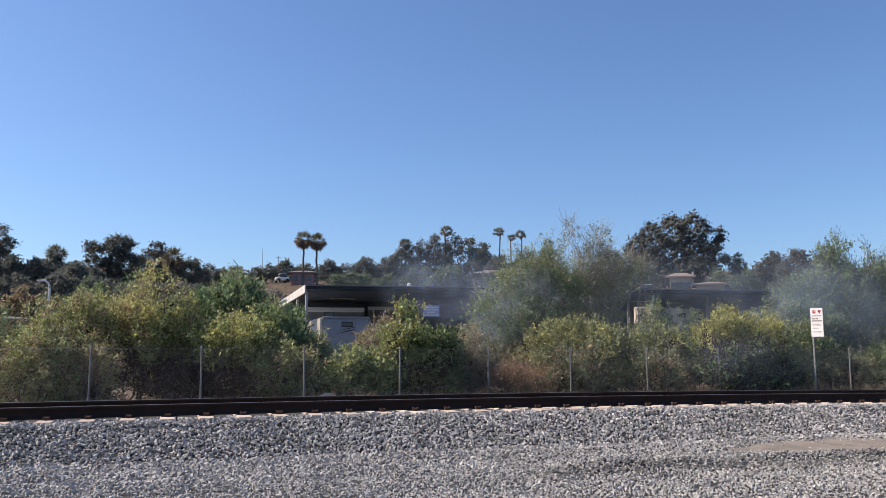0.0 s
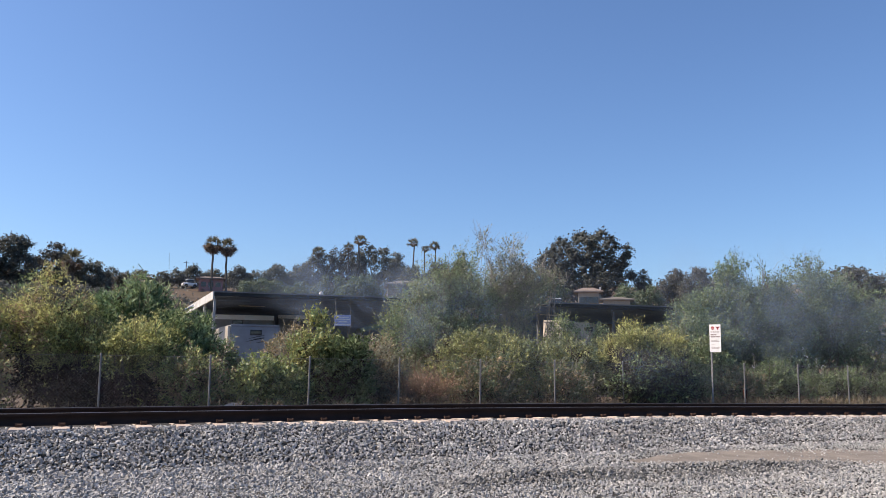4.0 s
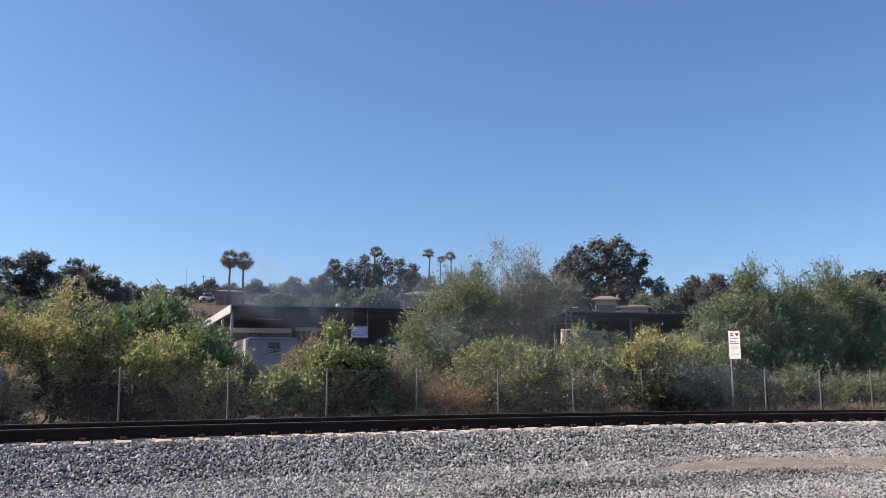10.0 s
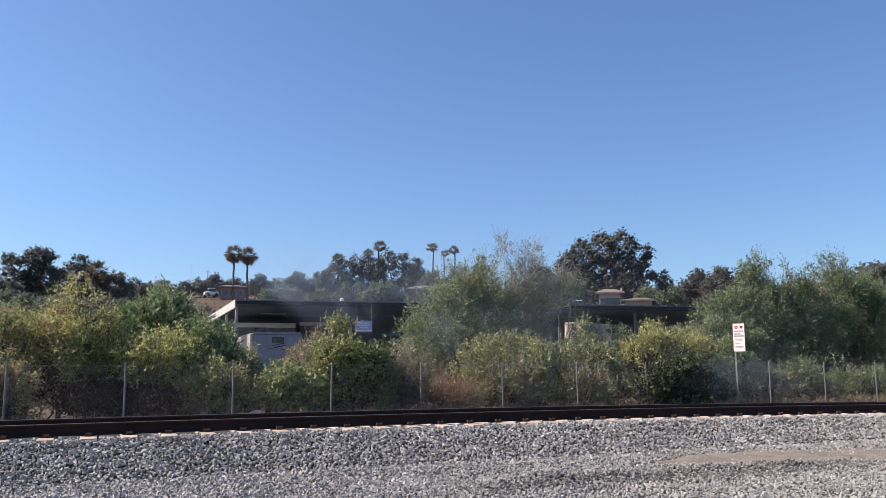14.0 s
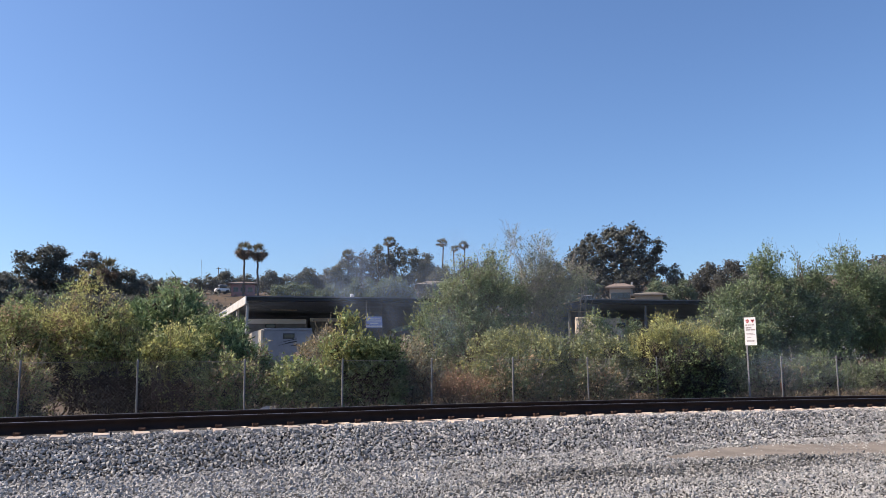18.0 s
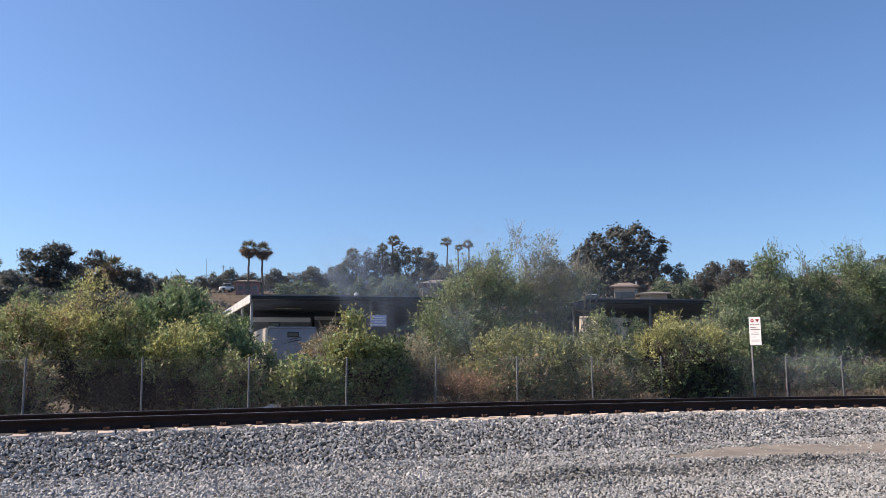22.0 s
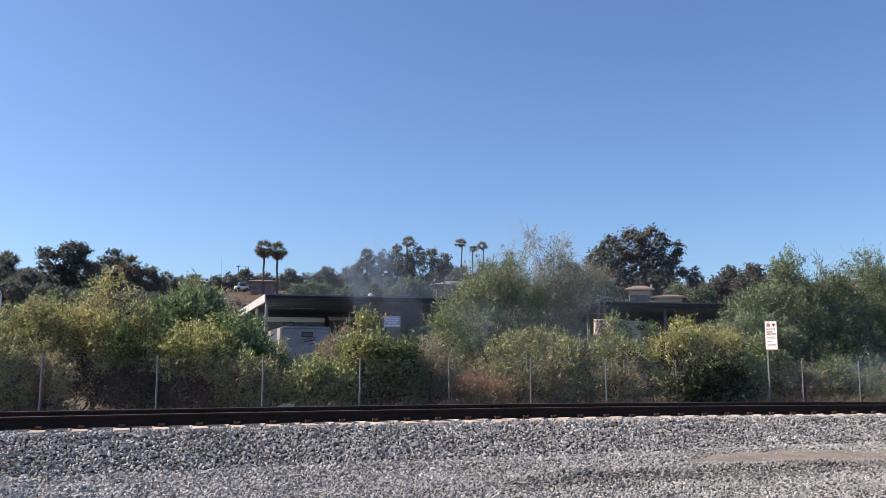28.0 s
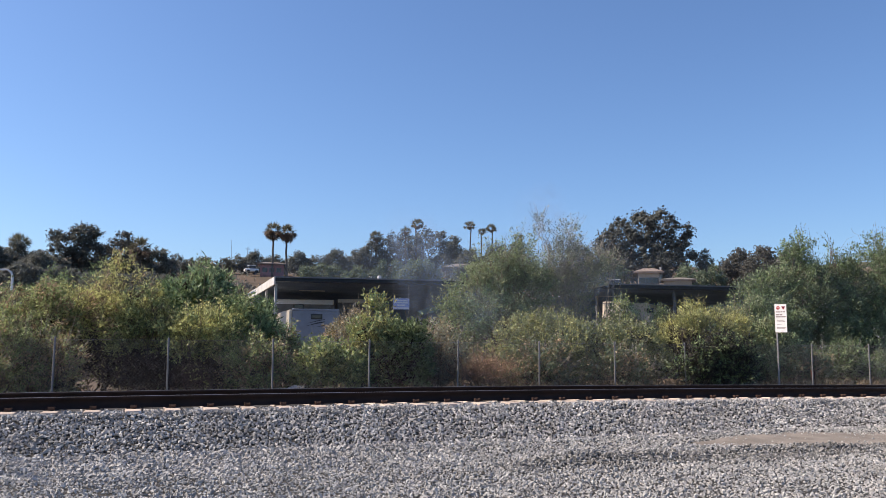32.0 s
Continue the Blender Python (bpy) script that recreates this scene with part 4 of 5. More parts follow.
def make_banner():
    e = empty("banner", 11.55, 37.6, 0, "blue and white banner hung under the shelter", "banner", turn=-11)
    part("banner_cloth", boxed(0, 0, 3.36, 0.80, 0.012, 3.90, 0.003), M_BLUE, e)
    for z, x0, x1, h in ((3.76, 0.10, 0.70, 0.05), (3.66, 0.08, 0.74, 0.05), (3.54, 0.2, 0.6, 0.06), (3.40, 0.02, 0.78, 0.06)):
        part("print_bar", boxed(x0, -0.008, z, x1, -0.002, z + h), M_WHITE, e, "white printed bar")
    for x in (0.03, 0.77):
        part("cord", tube(bmesh.new(), (x, 0.005, 3.88), (x, 0.005, 4.72), 0.006, 0.006, 5), M_WIRE, e)


make_banner()


def make_tarp():
    e = empty("tarpaulin", 13.2, 38.4, 0, "pale green tarpaulin slung over a parked boat", "tarpaulin", turn=-11)
    xs, ys = np.linspace(0, 2.2, 12), np.linspace(0, 2.6, 9)
    v = [(x, y, 3.35 + 0.62 * (x / 2.2) - 0.25 * abs(y / 1.3 - 1) ** 2 + 0.03 * math.sin(x * 7 + y * 3) + t) for t in (0.0, 0.01) for x in xs for y in ys]
    n = len(xs) * len(ys)
    q = [(o + i * 9 + j, o + (i + 1) * 9 + j, o + (i + 1) * 9 + j + 1, o + i * 9 + j + 1) for o in (0, n) for i in range(11) for j in range(8)]
    mesh_part("cover", np_mesh("cover", np.array(v), np.array(q)), M_TARP, e)
    bm = bmesh.new()
    box(bm, 0.05, 0.2, 0.9, 2.15, 2.4, 3.0, 0.3)
    part("hull", bm, M_RV_DARK, e)
    for x in (0.1, 2.1):
        for y in (0.3, 2.3):
            part("prop", tube(bmesh.new(), (x, y, -0.1), (x, y, 3.25 + 0.6 * x / 2.2), 0.03, 0.03, 6), M_POST, e)


make_tarp()


# ---- far trees, palms, houses ----
def clump_cores(rng, hubs, radii):
    """Rough little eight-sided lumps at the hearts of the leaf clumps."""
    form = np.array([(1, 0, 0), (0, 1, 0), (-1, 0, 0), (0, -1, 0), (0, 0, 0.8), (0, 0, -0.8)])
    tri = np.array([(0, 1, 4), (1, 2, 4), (2, 3, 4), (3, 0, 4), (1, 0, 5), (2, 1, 5), (3, 2, 5), (0, 3, 5)])
    n = len(hubs)
    v = hubs[:, None] + form[None] * radii[:, None, None] * rng.uniform(0.7, 1.25, (n, 6, 1))
    return v.reshape(-1, 3), (tri[None] + (np.arange(n) * 6)[:, None, None]).reshape(-1, 3)


def far_tree(x, y, height, width, lobes, leaf, label, size=0.235, turn=0.0):
    """A hillside tree: trunk, limbs to each lobe, and billowing clumps of small leaves with gaps. Lobes in shares of the width and height."""
    rng = np.random.default_rng(int(abs(x * 37 + y * 11)))
    e = empty("tree", x, y, ground_height(x, y) - 0.3, label, "tree", "trees on the hillside", turn)
    form = lobes
    lobes = [(L[0] * width, L[1] * width, L[2] * height, L[3] * width, L[4] * width, L[5] * height) for L in lobes]
    low = min(L[2] - L[5] for L in lobes)
    trunk = 0.08 + 0.022 * height
    fork = np.array((0, 0, max(low * 0.8, height * 0.12)))
    paths = [bent(rng, (0, 0, -0.2), fork, trunk, trunk * 0.75, 4, 0.03)]
    for L in lobes:
        main = bent(rng, fork, np.array(L[:3]), trunk * 0.55, trunk * 0.16, 5, 0.06)
        paths.append(main)
        for _ in range(3):
            paths.append(bent(rng, main[0][3], np.array(L[:3]) + rng.normal(0, 0.5, 3) * np.array(L[3:]), trunk * 0.16, trunk * 0.06, 4, 0.08))
    v, q = limb_arrays(rng, paths, 6)
    mesh_part("trunk", np_mesh("trunk", v, q), M_PALE_WOOD if form is TALL_LOBES else M_WOOD, e)
    L = np.array(lobes)
    w = L[:, 3] * L[:, 4] + L[:, 4] * L[:, 5] + L[:, 3] * L[:, 5]
    reach = 0.30 + 0.016 * (width + height)
    k = int((1.9 if form in (SPREAD, KNOB) else 1.4) * w.sum() / reach ** 2)
    pick = rng.choice(len(L), k, p=w / w.sum())
    d = rng.normal(0, 1, (k, 3))
    d /= np.linalg.norm(d, axis=1, keepdims=True)
    hub = L[pick, :3] + d * rng.uniform(0.35, 1.0, (k, 1)) ** 0.5 * np.maximum(L[pick, 3:] - reach * 0.3, 0.1)
    rad = reach * rng.lognormal(0, 0.25, k)
    v, q = clump_cores(rng, hub, rad * 0.46)
    mesh_part("inner_crown", np_mesh("inner_crown", v, q), leaf, e)
    own = np.repeat(np.arange(k), 10)
    out = rng.normal(0, 1, (len(own), 3)) + np.array((0, 0, 0.25))
    out /= np.linalg.norm(out, axis=1, keepdims=True)
    at = hub[own] + out * np.array((1, 1, 0.8)) * rad[own, None] * rng.uniform(0.4, 1.0, (len(own), 1))
    v, q = leaves(rng, at, out, size * 0.8, 4, size, size * 0.6, 1.2)
    mesh_part("crown", np_mesh("crown", v, q), leaf, e)
    return e


ROUND = [(0, 0, 0.58, 0.36, 0.3, 0.30), (-0.26, 0, 0.46, 0.26, 0.24, 0.28), (0.26, 0.05, 0.48, 0.26, 0.24, 0.28), (0.04, 0, 0.82, 0.22, 0.2, 0.17), (0, 0, 0.25, 0.4, 0.3, 0.22)]
BROAD = [(-0.32, 0, 0.58, 0.2, 0.2, 0.26), (-0.10, 0, 0.76, 0.22, 0.2, 0.22), (0.16, 0, 0.74, 0.22, 0.2, 0.22), (0.36, 0, 0.58, 0.17, 0.18, 0.22), (0.0, 0, 0.45, 0.36, 0.25, 0.25), (0.0, 0, 0.24, 0.42, 0.28, 0.2)]
TALL_LOBES = [(0, 0, 0.45, 0.38, 0.3, 0.25), (-0.22, 0, 0.62, 0.3, 0.25, 0.16), (0.24, 0.05, 0.7, 0.28, 0.25, 0.15), (0.02, 0, 0.86, 0.26, 0.22, 0.13)]
COLUMN = [(0, 0, 0.3, 0.42, 0.42, 0.28), (0, 0, 0.55, 0.36, 0.36, 0.25), (0.03, 0, 0.8, 0.24, 0.24, 0.2)]
DOME = [(0, 0, 0.55, 0.38, 0.36, 0.3), (-0.28, 0, 0.45, 0.24, 0.24, 0.28), (0.28, 0, 0.45, 0.24, 0.24, 0.28), (0, 0, 0.74, 0.28, 0.28, 0.24), (0, 0, 0.25, 0.4, 0.3, 0.25)]
LOW = [(0, 0, 0.5, 0.3, 0.3, 0.46), (-0.3, 0, 0.4, 0.24, 0.24, 0.38), (0.3, 0, 0.42, 0.24, 0.24, 0.4)]
SPREAD = [(-0.36, 0, 0.60, 0.15, 0.2, 0.18), (-0.20, 0, 0.70, 0.18, 0.22, 0.21), (0.0, 0, 0.77, 0.18, 0.22, 0.21), (0.22, 0, 0.80, 0.17, 0.2, 0.20), (0.43, 0, 0.73, 0.09, 0.1, 0.10), (0.39, 0, 0.56, 0.09, 0.12, 0.09), (0.0, 0.05, 0.5, 0.34, 0.2, 0.24), (-0.25, 0, 0.40, 0.25, 0.2, 0.2), (0.24, 0, 0.5, 0.2, 0.2, 0.22), (-0.08, -0.05, 0.32, 0.4, 0.2, 0.2), (0.24, -0.05, 0.34, 0.24, 0.2, 0.18), (0.5, 0, 0.46, 0.07, 0.1, 0.06)]
KNOB = [(-0.36, 0, 0.80, 0.14, 0.14, 0.11), (0.10, 0, 0.84, 0.29, 0.25, 0.155), (-0.12, 0, 0.62, 0.38, 0.3, 0.24), (0.18, 0, 0.48, 0.38, 0.3, 0.28), (0, 0, 0.22, 0.45, 0.3, 0.2)]
# x, y, height, width, form, leaf, label
FAR = (
    (-15.4, 117.0, 5.8, 5.1, ROUND, L_FAR_HAZED, "dark green tree on the hillside"),
    (-12.4, 111.3, 5.1, 4.8, ROUND, L_FAR_HAZED, "dark green tree on the hillside"),
    (-10.8, 115.5, 4.7, 4.2, LOW, L_FAR_HAZED, "dark green tree on the hillside"),
    (-8.3, 119.8, 8.4, 7.6, KNOB, L_EUC, "large dark round-topped tree on the hillside"),
    (-2.9, 124.0, 7.8, 6.7, ROUND, L_FAR_RED, "pale brownish tree with a thin crown"),
    (2.0, 119.0, 5.8, 6.0, ROUND, L_FAR_HAZED, "dark green tree on the hillside"),
    (5.2, 124.9, 5.0, 5.4, LOW, L_FAR_HAZED, "dark green tree on the hillside"),
    (9.0, 127.7, 4.5, 5.5, LOW, L_FAR_RED, "brownish tree on the slope"),
    (15.4, 145.2, 3.9, 5.2, LOW, L_FAR_HAZED, "dark green tree on the ridge"),
    (19.0, 148.8, 4.6, 4.7, ROUND, L_FAR_HAZED, "dark green tree on the ridge"),
    (23.1, 150.2, 4.3, 5.4, LOW, L_FAR_HAZED, "dark green tree on the ridge"),
    (27.0, 147.6, 5.1, 4.9, ROUND, L_FAR_HAZED, "dark green tree on the ridge"),
    (30.3, 146.9, 4.8, 5.4, LOW, L_FAR_HAZED, "dark green tree on the ridge"),
    (31.4, 136.4, 6.1, 6.0, ROUND, L_FAR_HAZED, "olive green tree on the hill"),
    (26.1, 122.2, 4.5, 7.2, LOW, L_FAR_GREEN, "olive green shrubby tree on the hillside"),
    (36.6, 141.3, 6.1, 6.3, ROUND, L_FAR_HAZED, "dark eucalyptus tree on the hill"),
    (40.4, 144.5, 8.4, 6.7, ROUND, L_FAR_HAZED, "dark eucalyptus tree on the hill"),
    (45.5, 145.0, 9.5, 7.6, BROAD, L_FAR_RED, "dark brownish eucalyptus tree among palms"),
    (51.1, 143.2, 10.3, 9.1, BROAD, L_FAR_HAZED, "dark eucalyptus tree among palms"),
    (54.4, 139.8, 8.6, 6.0, ROUND, L_FAR_HAZED, "dark eucalyptus tree among palms"),
    (30.8, 118.0, 4.0, 5.2, LOW, L_FAR_GREEN, "grey-green shrubby tree on the hillside"),
    (34.7, 119.1, 4.7, 3.6, COLUMN, L_FAR_GREEN, "narrow upright cypress on the hillside"),
    (36.8, 118.4, 4.7, 3.6, COLUMN, L_FAR_GREEN, "narrow upright cypress on the hillside"),
    (36.4, 105.9, 5.6, 7.2, DOME, L_FAR_GREEN, "green umbrella-shaped pine below the palms"),
    (55.5, 134.0, 6.5, 6.2, ROUND, L_FAR_HAZED, "dark tree among palms"),
    (57.6, 127.6, 7.2, 7.0, ROUND, L_FAR_RED, "dark brownish tree among palms"),
    (59.9, 122.1, 7.0, 6.8, ROUND, L_FAR_HAZED, "dark tree among palms"),
    (44.0, 109.5, 5.2, 4.2, LOW, L_FAR_HAZED, "dark tree beside the low house"),
    (71.3, 88.9, 6.4, 2.9, TALL_LOBES, L_FAR_HAZED, "slender eucalyptus tree on the hillside"),
    (63.5, 82.4, 5.2, 4.5, LOW, L_FAR_GREEN, "bright green bushy tree beside the house"),
    (64.3, 79.2, 4.9, 4.4, LOW, L_FAR_GREEN, "bright green bushy tree beside the house"),
    (78.3, 90.9, 6.3, 6.0, ROUND, L_FAR_RED, "reddish brown eucalyptus tree on the hillside"),
    (79.5, 87.2, 6.7, 6.8, ROUND, L_FAR_RED, "reddish brown eucalyptus tree on the hillside"),
    (79.1, 82.1, 6.1, 6.5, ROUND, L_FAR_RED, "reddish brown eucalyptus tree on the hillside"),
    (53.4, 84.6, 6.4, 5.7, LOW, L_FAR_GREEN, "green tree below the eucalyptus"),
    (55.5, 95.0, 7.7, 7.1, ROUND, L_FAR_HAZED, "dark tree on the hill"),
    (86.3, 68.2, 6.3, 8.7, BROAD, L_FAR_RED, "reddish brown eucalyptus tree with open limbs"),
    (89.6, 67.3, 4.9, 6.4, ROUND, L_FAR_RED, "reddish brown eucalyptus tree on the hillside"),
    (80.7, 59.0, 3.1, 5.7, LOW, L_FAR_HAZED, "dark tree on the hillside"),
    (-21.4, 116.0, 8.9, 3.4, TALL_LOBES, L_FAR_HAZED, "tall dark tree on the hillside"),
    (-19.9, 114.3, 5.4, 4.2, ROUND, L_FAR_HAZED, "dark green tree on the hillside"),
    (-24.1, 115.5, 6.4, 6.8, ROUND, L_FAR_HAZED, "dark green tree on the hillside"),
    (-17.4, 114.7, 5.2, 4.2, ROUND, L_FAR_HAZED, "dark green tree on the hillside"),
    (-11.9, 107.3, 5.0, 3.9, COLUMN, L_FAR_HAZED, "narrow dark cypress on the hillside"),
    (-12.4, 99.2, 4.2, 5.0, LOW, L_FAR_HAZED, "dark green tree beside the road lamp"),
    (-16.2, 96.7, 4.0, 5.6, LOW, L_FAR_HAZED, "dark green tree beside the road lamp"),
    (-8.9, 99.6, 3.9, 5.7, LOW, L_FAR_HAZED, "dark green tree on the slope"),
    (-4.8, 103.9, 3.4, 6.7, LOW, L_FAR_HAZED, "dark green tree on the slope"),
    (0.8, 108.0, 3.1, 7.0, LOW, L_FAR_HAZED, "dark green tree on the slope"),
    (-11.3, 71.1, 4.5, 3.6, LOW, L_BROWN, "brown-tipped broad-leaved shrub by the road"),
    (6.3, 71.7, 4.8, 3.2, LOW, L_BROWN, "half-dry brown shrub on the dirt slope"),
    (7.9, 79.6, 3.6, 3.4, LOW, L_FAR_RED, "half-dry brown shrub on the dirt slope"),
    (9.8, 87.5, 3.0, 3.4, LOW, L_BROWN, "half-dry brown shrub on the dirt slope"),
    (11.9, 97.3, 2.6, 3.6, LOW, L_FAR_RED, "half-dry brown shrub on the dirt slope"),
    (6.9, 85.7, 4.4, 4.0, LOW, L_FAR_RED, "half-dry brown shrub on the dirt slope"),
    (14.5, 103.0, 1.9, 3.6, LOW, L_BROWN, "half-dry brown shrub on the dirt slope"),
)
for row in FAR:
    far_tree(*row)
far_tree(63.6, 92.3, 12.1, 13.2, SPREAD, L_EUC, "large dark eucalyptus tree with a broad domed crown", turn=-35)
far_tree(56.9, 117.5, 9.3, 4.2, COLUMN, L_FAR_GREEN, "tall narrow conifer behind the willow", turn=-25)


def make_hill_brush():
    """Low scrub that covers the slope between the yard and the ridge."""
    rng = np.random.default_rng(77)
    lobes = []
    while len(lobes) < 1700:
        az, r = radians(rng.uniform(-18, 62)), 50 + 125 * rng.uniform() ** 1.3
        x, y = r * math.sin(az), r * math.cos(az)
        if 11 < x < 22 and 118 < y < 142 and rng.uniform() < 0.3:
            continue
        s = rng.uniform(0.7, 1.7)
        lobes.append((x, y, ground_height(x, y) + s * 0.3, s * 1.3, s, s))
    c, w = lobed(rng, lobes, 13000, 0.6)
    v, q = leaves(rng, c, w, 0.5, 4, 0.45, 0.2, 1.0)
    tagged(mesh_part("hillside_scrub", np_mesh("hillside_scrub", v, q), L_FAR_HAZED), "dense dull green scrub on the hillside", "scrub", kind="stuff")


make_hill_brush()


def make_palm(x, y, top, crown, label, skirt=1.0):
    """A tall fan palm: slender trunk, fans in a ball, a skirt of dead fronds."""
    rng = np.random.default_rng(int(abs(x * 53 + y * 7)))
    z = ground_height(x, y) - 0.4
    h = top - z - crown * 0.6
    e = empty("fan_palm", x, y, z, label, "palm tree", "palms on the hill")
    v, q = limb_arrays(rng, [bent(rng, (0, 0, 0), (rng.normal(0, 0.25), 0, h), 0.11 * crown + 0.04, 0.07 * crown + 0.03, 8, 0.006)], 9)
    mesh_part("trunk", np_mesh("trunk", v, q), M_PALM_TRUNK, e)

    def fans(n, lo, hi, reach):
        a = rng.uniform(0, 2 * np.pi, n)
        el = rng.uniform(lo, hi, n)
        way = np.stack([np.cos(a) * np.cos(el), np.sin(a) * np.cos(el), np.sin(el)], -1)
        hub = np.array((0, 0, h)) + way * (reach * rng.uniform(0.35, 0.6, (n, 1)))
        return leaves(rng, hub, way, 0.05, 14, reach * 0.6, reach * 0.06, 0.33)

    v, q = fans(36, -0.3, 1.3, crown * 0.92)
    mesh_part("fronds", np_mesh("fronds", v, q), M_PALM, e)
    if skirt:
        v, q = fans(90, -1.55, -0.2, crown * skirt * 0.98)
        mesh_part("dead_skirt", np_mesh("dead_skirt", v, q), M_THATCH, e, "brown skirt of dead fronds")


for x, y, top, crown, text, skirt in (
    (20.9, 138.4, 21.9, 1.6, "tall fan palm with a brown skirt", 1.0), (23.3, 138.1, 21.6, 1.6, "tall fan palm with a brown skirt", 1.0),
    (-0.3, 118.0, 15.6, 1.7, "short thick fan palm on the slope", 0.9),
    (40.9, 144.3, 22.4, 1.35, "tall slender fan palm", 0.6), (46.2, 142.7, 23.4, 1.15, "tall slender fan palm", 0.5), (48.2, 142.0, 24.9, 1.35, "tall slender fan palm", 0.6),
    (57.4, 138.6, 24.6, 1.2, "tall slender fan palm", 0.5), (58.9, 136.0, 23.0, 0.95, "small slender fan palm", 0.4), (61.2, 137.1, 24.0, 1.15, "tall slender fan palm", 0.5),
    (-15.2, 118.0, 15.4, 1.6, "fan palm among dark trees", 0.6),
):
    make_palm(x, y, top, crown, text, skirt)


def make_house(x, y, turn, w, d, h, base, wall, roof, label, gable=0.9):
    e = empty("house", x, y, base, label, "house", "houses on the hill", turn)
    part("wall", boxed(-w / 2, -d / 2, -3.0, w / 2, d / 2, h), wall, e)
    bm = bmesh.new()
    o = 0.5
    lo = [bm.verts.new(p) for p in ((-w / 2 - o, -d / 2 - o, h), (w / 2 + o, -d / 2 - o, h), (w / 2 + o, d / 2 + o, h), (-w / 2 - o, d / 2 + o, h))]
    hi = [bm.verts.new(p) for p in ((-w / 2 - o, -d / 2 - o, h + 0.18), (w / 2 + o, -d / 2 - o, h + 0.18), (w / 2 + o, d / 2 + o, h + 0.18), (-w / 2 - o, d / 2 + o, h + 0.18))]
    ridge = [bm.verts.new((-w / 4, 0, h + gable)), bm.verts.new((w / 4, 0, h + gable))]
    bm.faces.new(lo[::-1])
    for i in range(4):
        bm.faces.new((lo[i], lo[(i + 1) % 4], hi[(i + 1) % 4], hi[i]))
    bm.faces.new((hi[0], hi[1], ridge[1], ridge[0]))
    bm.faces.new((hi[1], hi[2], ridge[1]))
    bm.faces.new((hi[2], hi[3], ridge[0], ridge[1]))
    bm.faces.new((hi[3], hi[0], ridge[0]))
    part("roof", bm, roof, e)
    for k in (-0.3, 0.0, 0.3):
        win = part("window", boxed(k * w - 0.35, -d / 2 - 0.05, h - 1.25, k * w + 0.35, -d / 2 + 0.05, h - 0.6), M_GLASS_DARK, e)
        part("window_frame", boxed(k * w - 0.42, -d / 2 - 0.03, h - 1.32, k * w + 0.42, -d / 2 + 0.03, h - 0.53), M_GREY_ROOF, win)
    return e


house = make_house(57.4, 82.0, -35, 2.5, 2.6, 2.6, 7.75, M_WALL_TAN, M_TILE_ROOF, "small tan stucco house with brown roof", 0.7)
part("chimney", boxed(1.3, 0.5, 2.0, 1.52, 0.72, 3.45), M_FASCIA, house)
make_house(59.6, 79.4, -35, 3.1, 3.0, 1.6, 7.7, M_WALL_TAN, M_GREY_ROOF, "low tan house wing with grey-brown roof", 0.5)
make_house(45.5, 111.5, -20, 6.0, 5.0, 2.4, 10.5, M_GREY_ROOF, M_GREY_ROOF, "low house with a wide grey-brown roof", 0.9)
make_house(21.2, 140.5, -10, 3.9, 4.0, 2.2, 12.9, M_WALL_RED, M_TILE_ROOF, "rose-coloured house with a brown roof on the hill", 0.6)


def make_car(x, y, z, turn, label):
    e = empty("car", x, y, z, label, "car", "parked cars on the hill", turn)
    part("body", boxed(-1.1, -0.8, 0.3, 1.1, 0.8, 0.85, 0.15), M_CAR, e)
    part("cabin", boxed(-0.6, -0.7, 0.8, 0.7, 0.7, 1.35, 0.2), M_GLASS_DARK, e)
    part("car_roof", boxed(-0.5, -0.66, 1.33, 0.6, 0.66, 1.4, 0.03), M_CAR, e)
    for wx in (-0.7, 0.7):
        for wy in (-0.75, 0.75):
            bm = bmesh.new()
            bmesh.ops.create_cone(bm, cap_ends=True, segments=14, radius1=0.3, radius2=0.3, depth=0.2, matrix=Matrix.Translation((wx, wy, 0.3)) @ Matrix.Rotation(radians(90), 4, "X"))
            part("wheel", bm, M_TYRE, e)


make_car(17.2, 137.0, ground_height(17.2, 137.0) + 0.2, 8, "white car parked on the slope")
make_car(45.9, 71.6, ground_height(45.9, 71.6) + 2.3, -30, "white car parked beyond the shelter")


def make_lamp(x, y, h):
    e = empty("street_lamp", x, y, ground_height(x, y) - 0.1, "pale street lamp with a curved arm", "street lamp")
    rng = np.random.default_rng(1)
    pts = [(0, 0, 0), (0, 0, h * 0.5), (0, 0, h * 0.88), (-0.12, 0, h * 0.95), (-0.4, 0, h), (-0.7, 0, h)]
    v, q = limb_arrays(rng, [(pts, (0.12, 0.11, 0.10, 0.09, 0.08, 0.07))], 8)
    mesh_part("pole", np_mesh("pole", v, q), M_CAR, e)
    part("lamp_head", boxed(-1.0, -0.12, h - 0.08, -0.55, 0.12, h + 0.06, 0.04), M_CAR, e)


make_lamp(-9.9, 74.3, 4.3)


def make_pole(x, y, top, arms):
    z = ground_height(x, y) - 0.3
    e = empty("utility_pole", x, y, z, "slim dark utility pole on the ridge", "utility pole", "poles on the ridge")
    part("pole", tube(bmesh.new(), (0, 0, 0), (0, 0, top - z), 0.09, 0.06, 8), M_WOOD, e)
    for k in range(arms):
        part("crossarm", boxed(-0.5, -0.05, top - z - 0.4, 0.5, 0.05, top - z - 0.32), M_WOOD, e)


make_pole(19.2, 158.9, 20.3, 1)
make_pole(-16.5, 123.9, 16.0, 0)


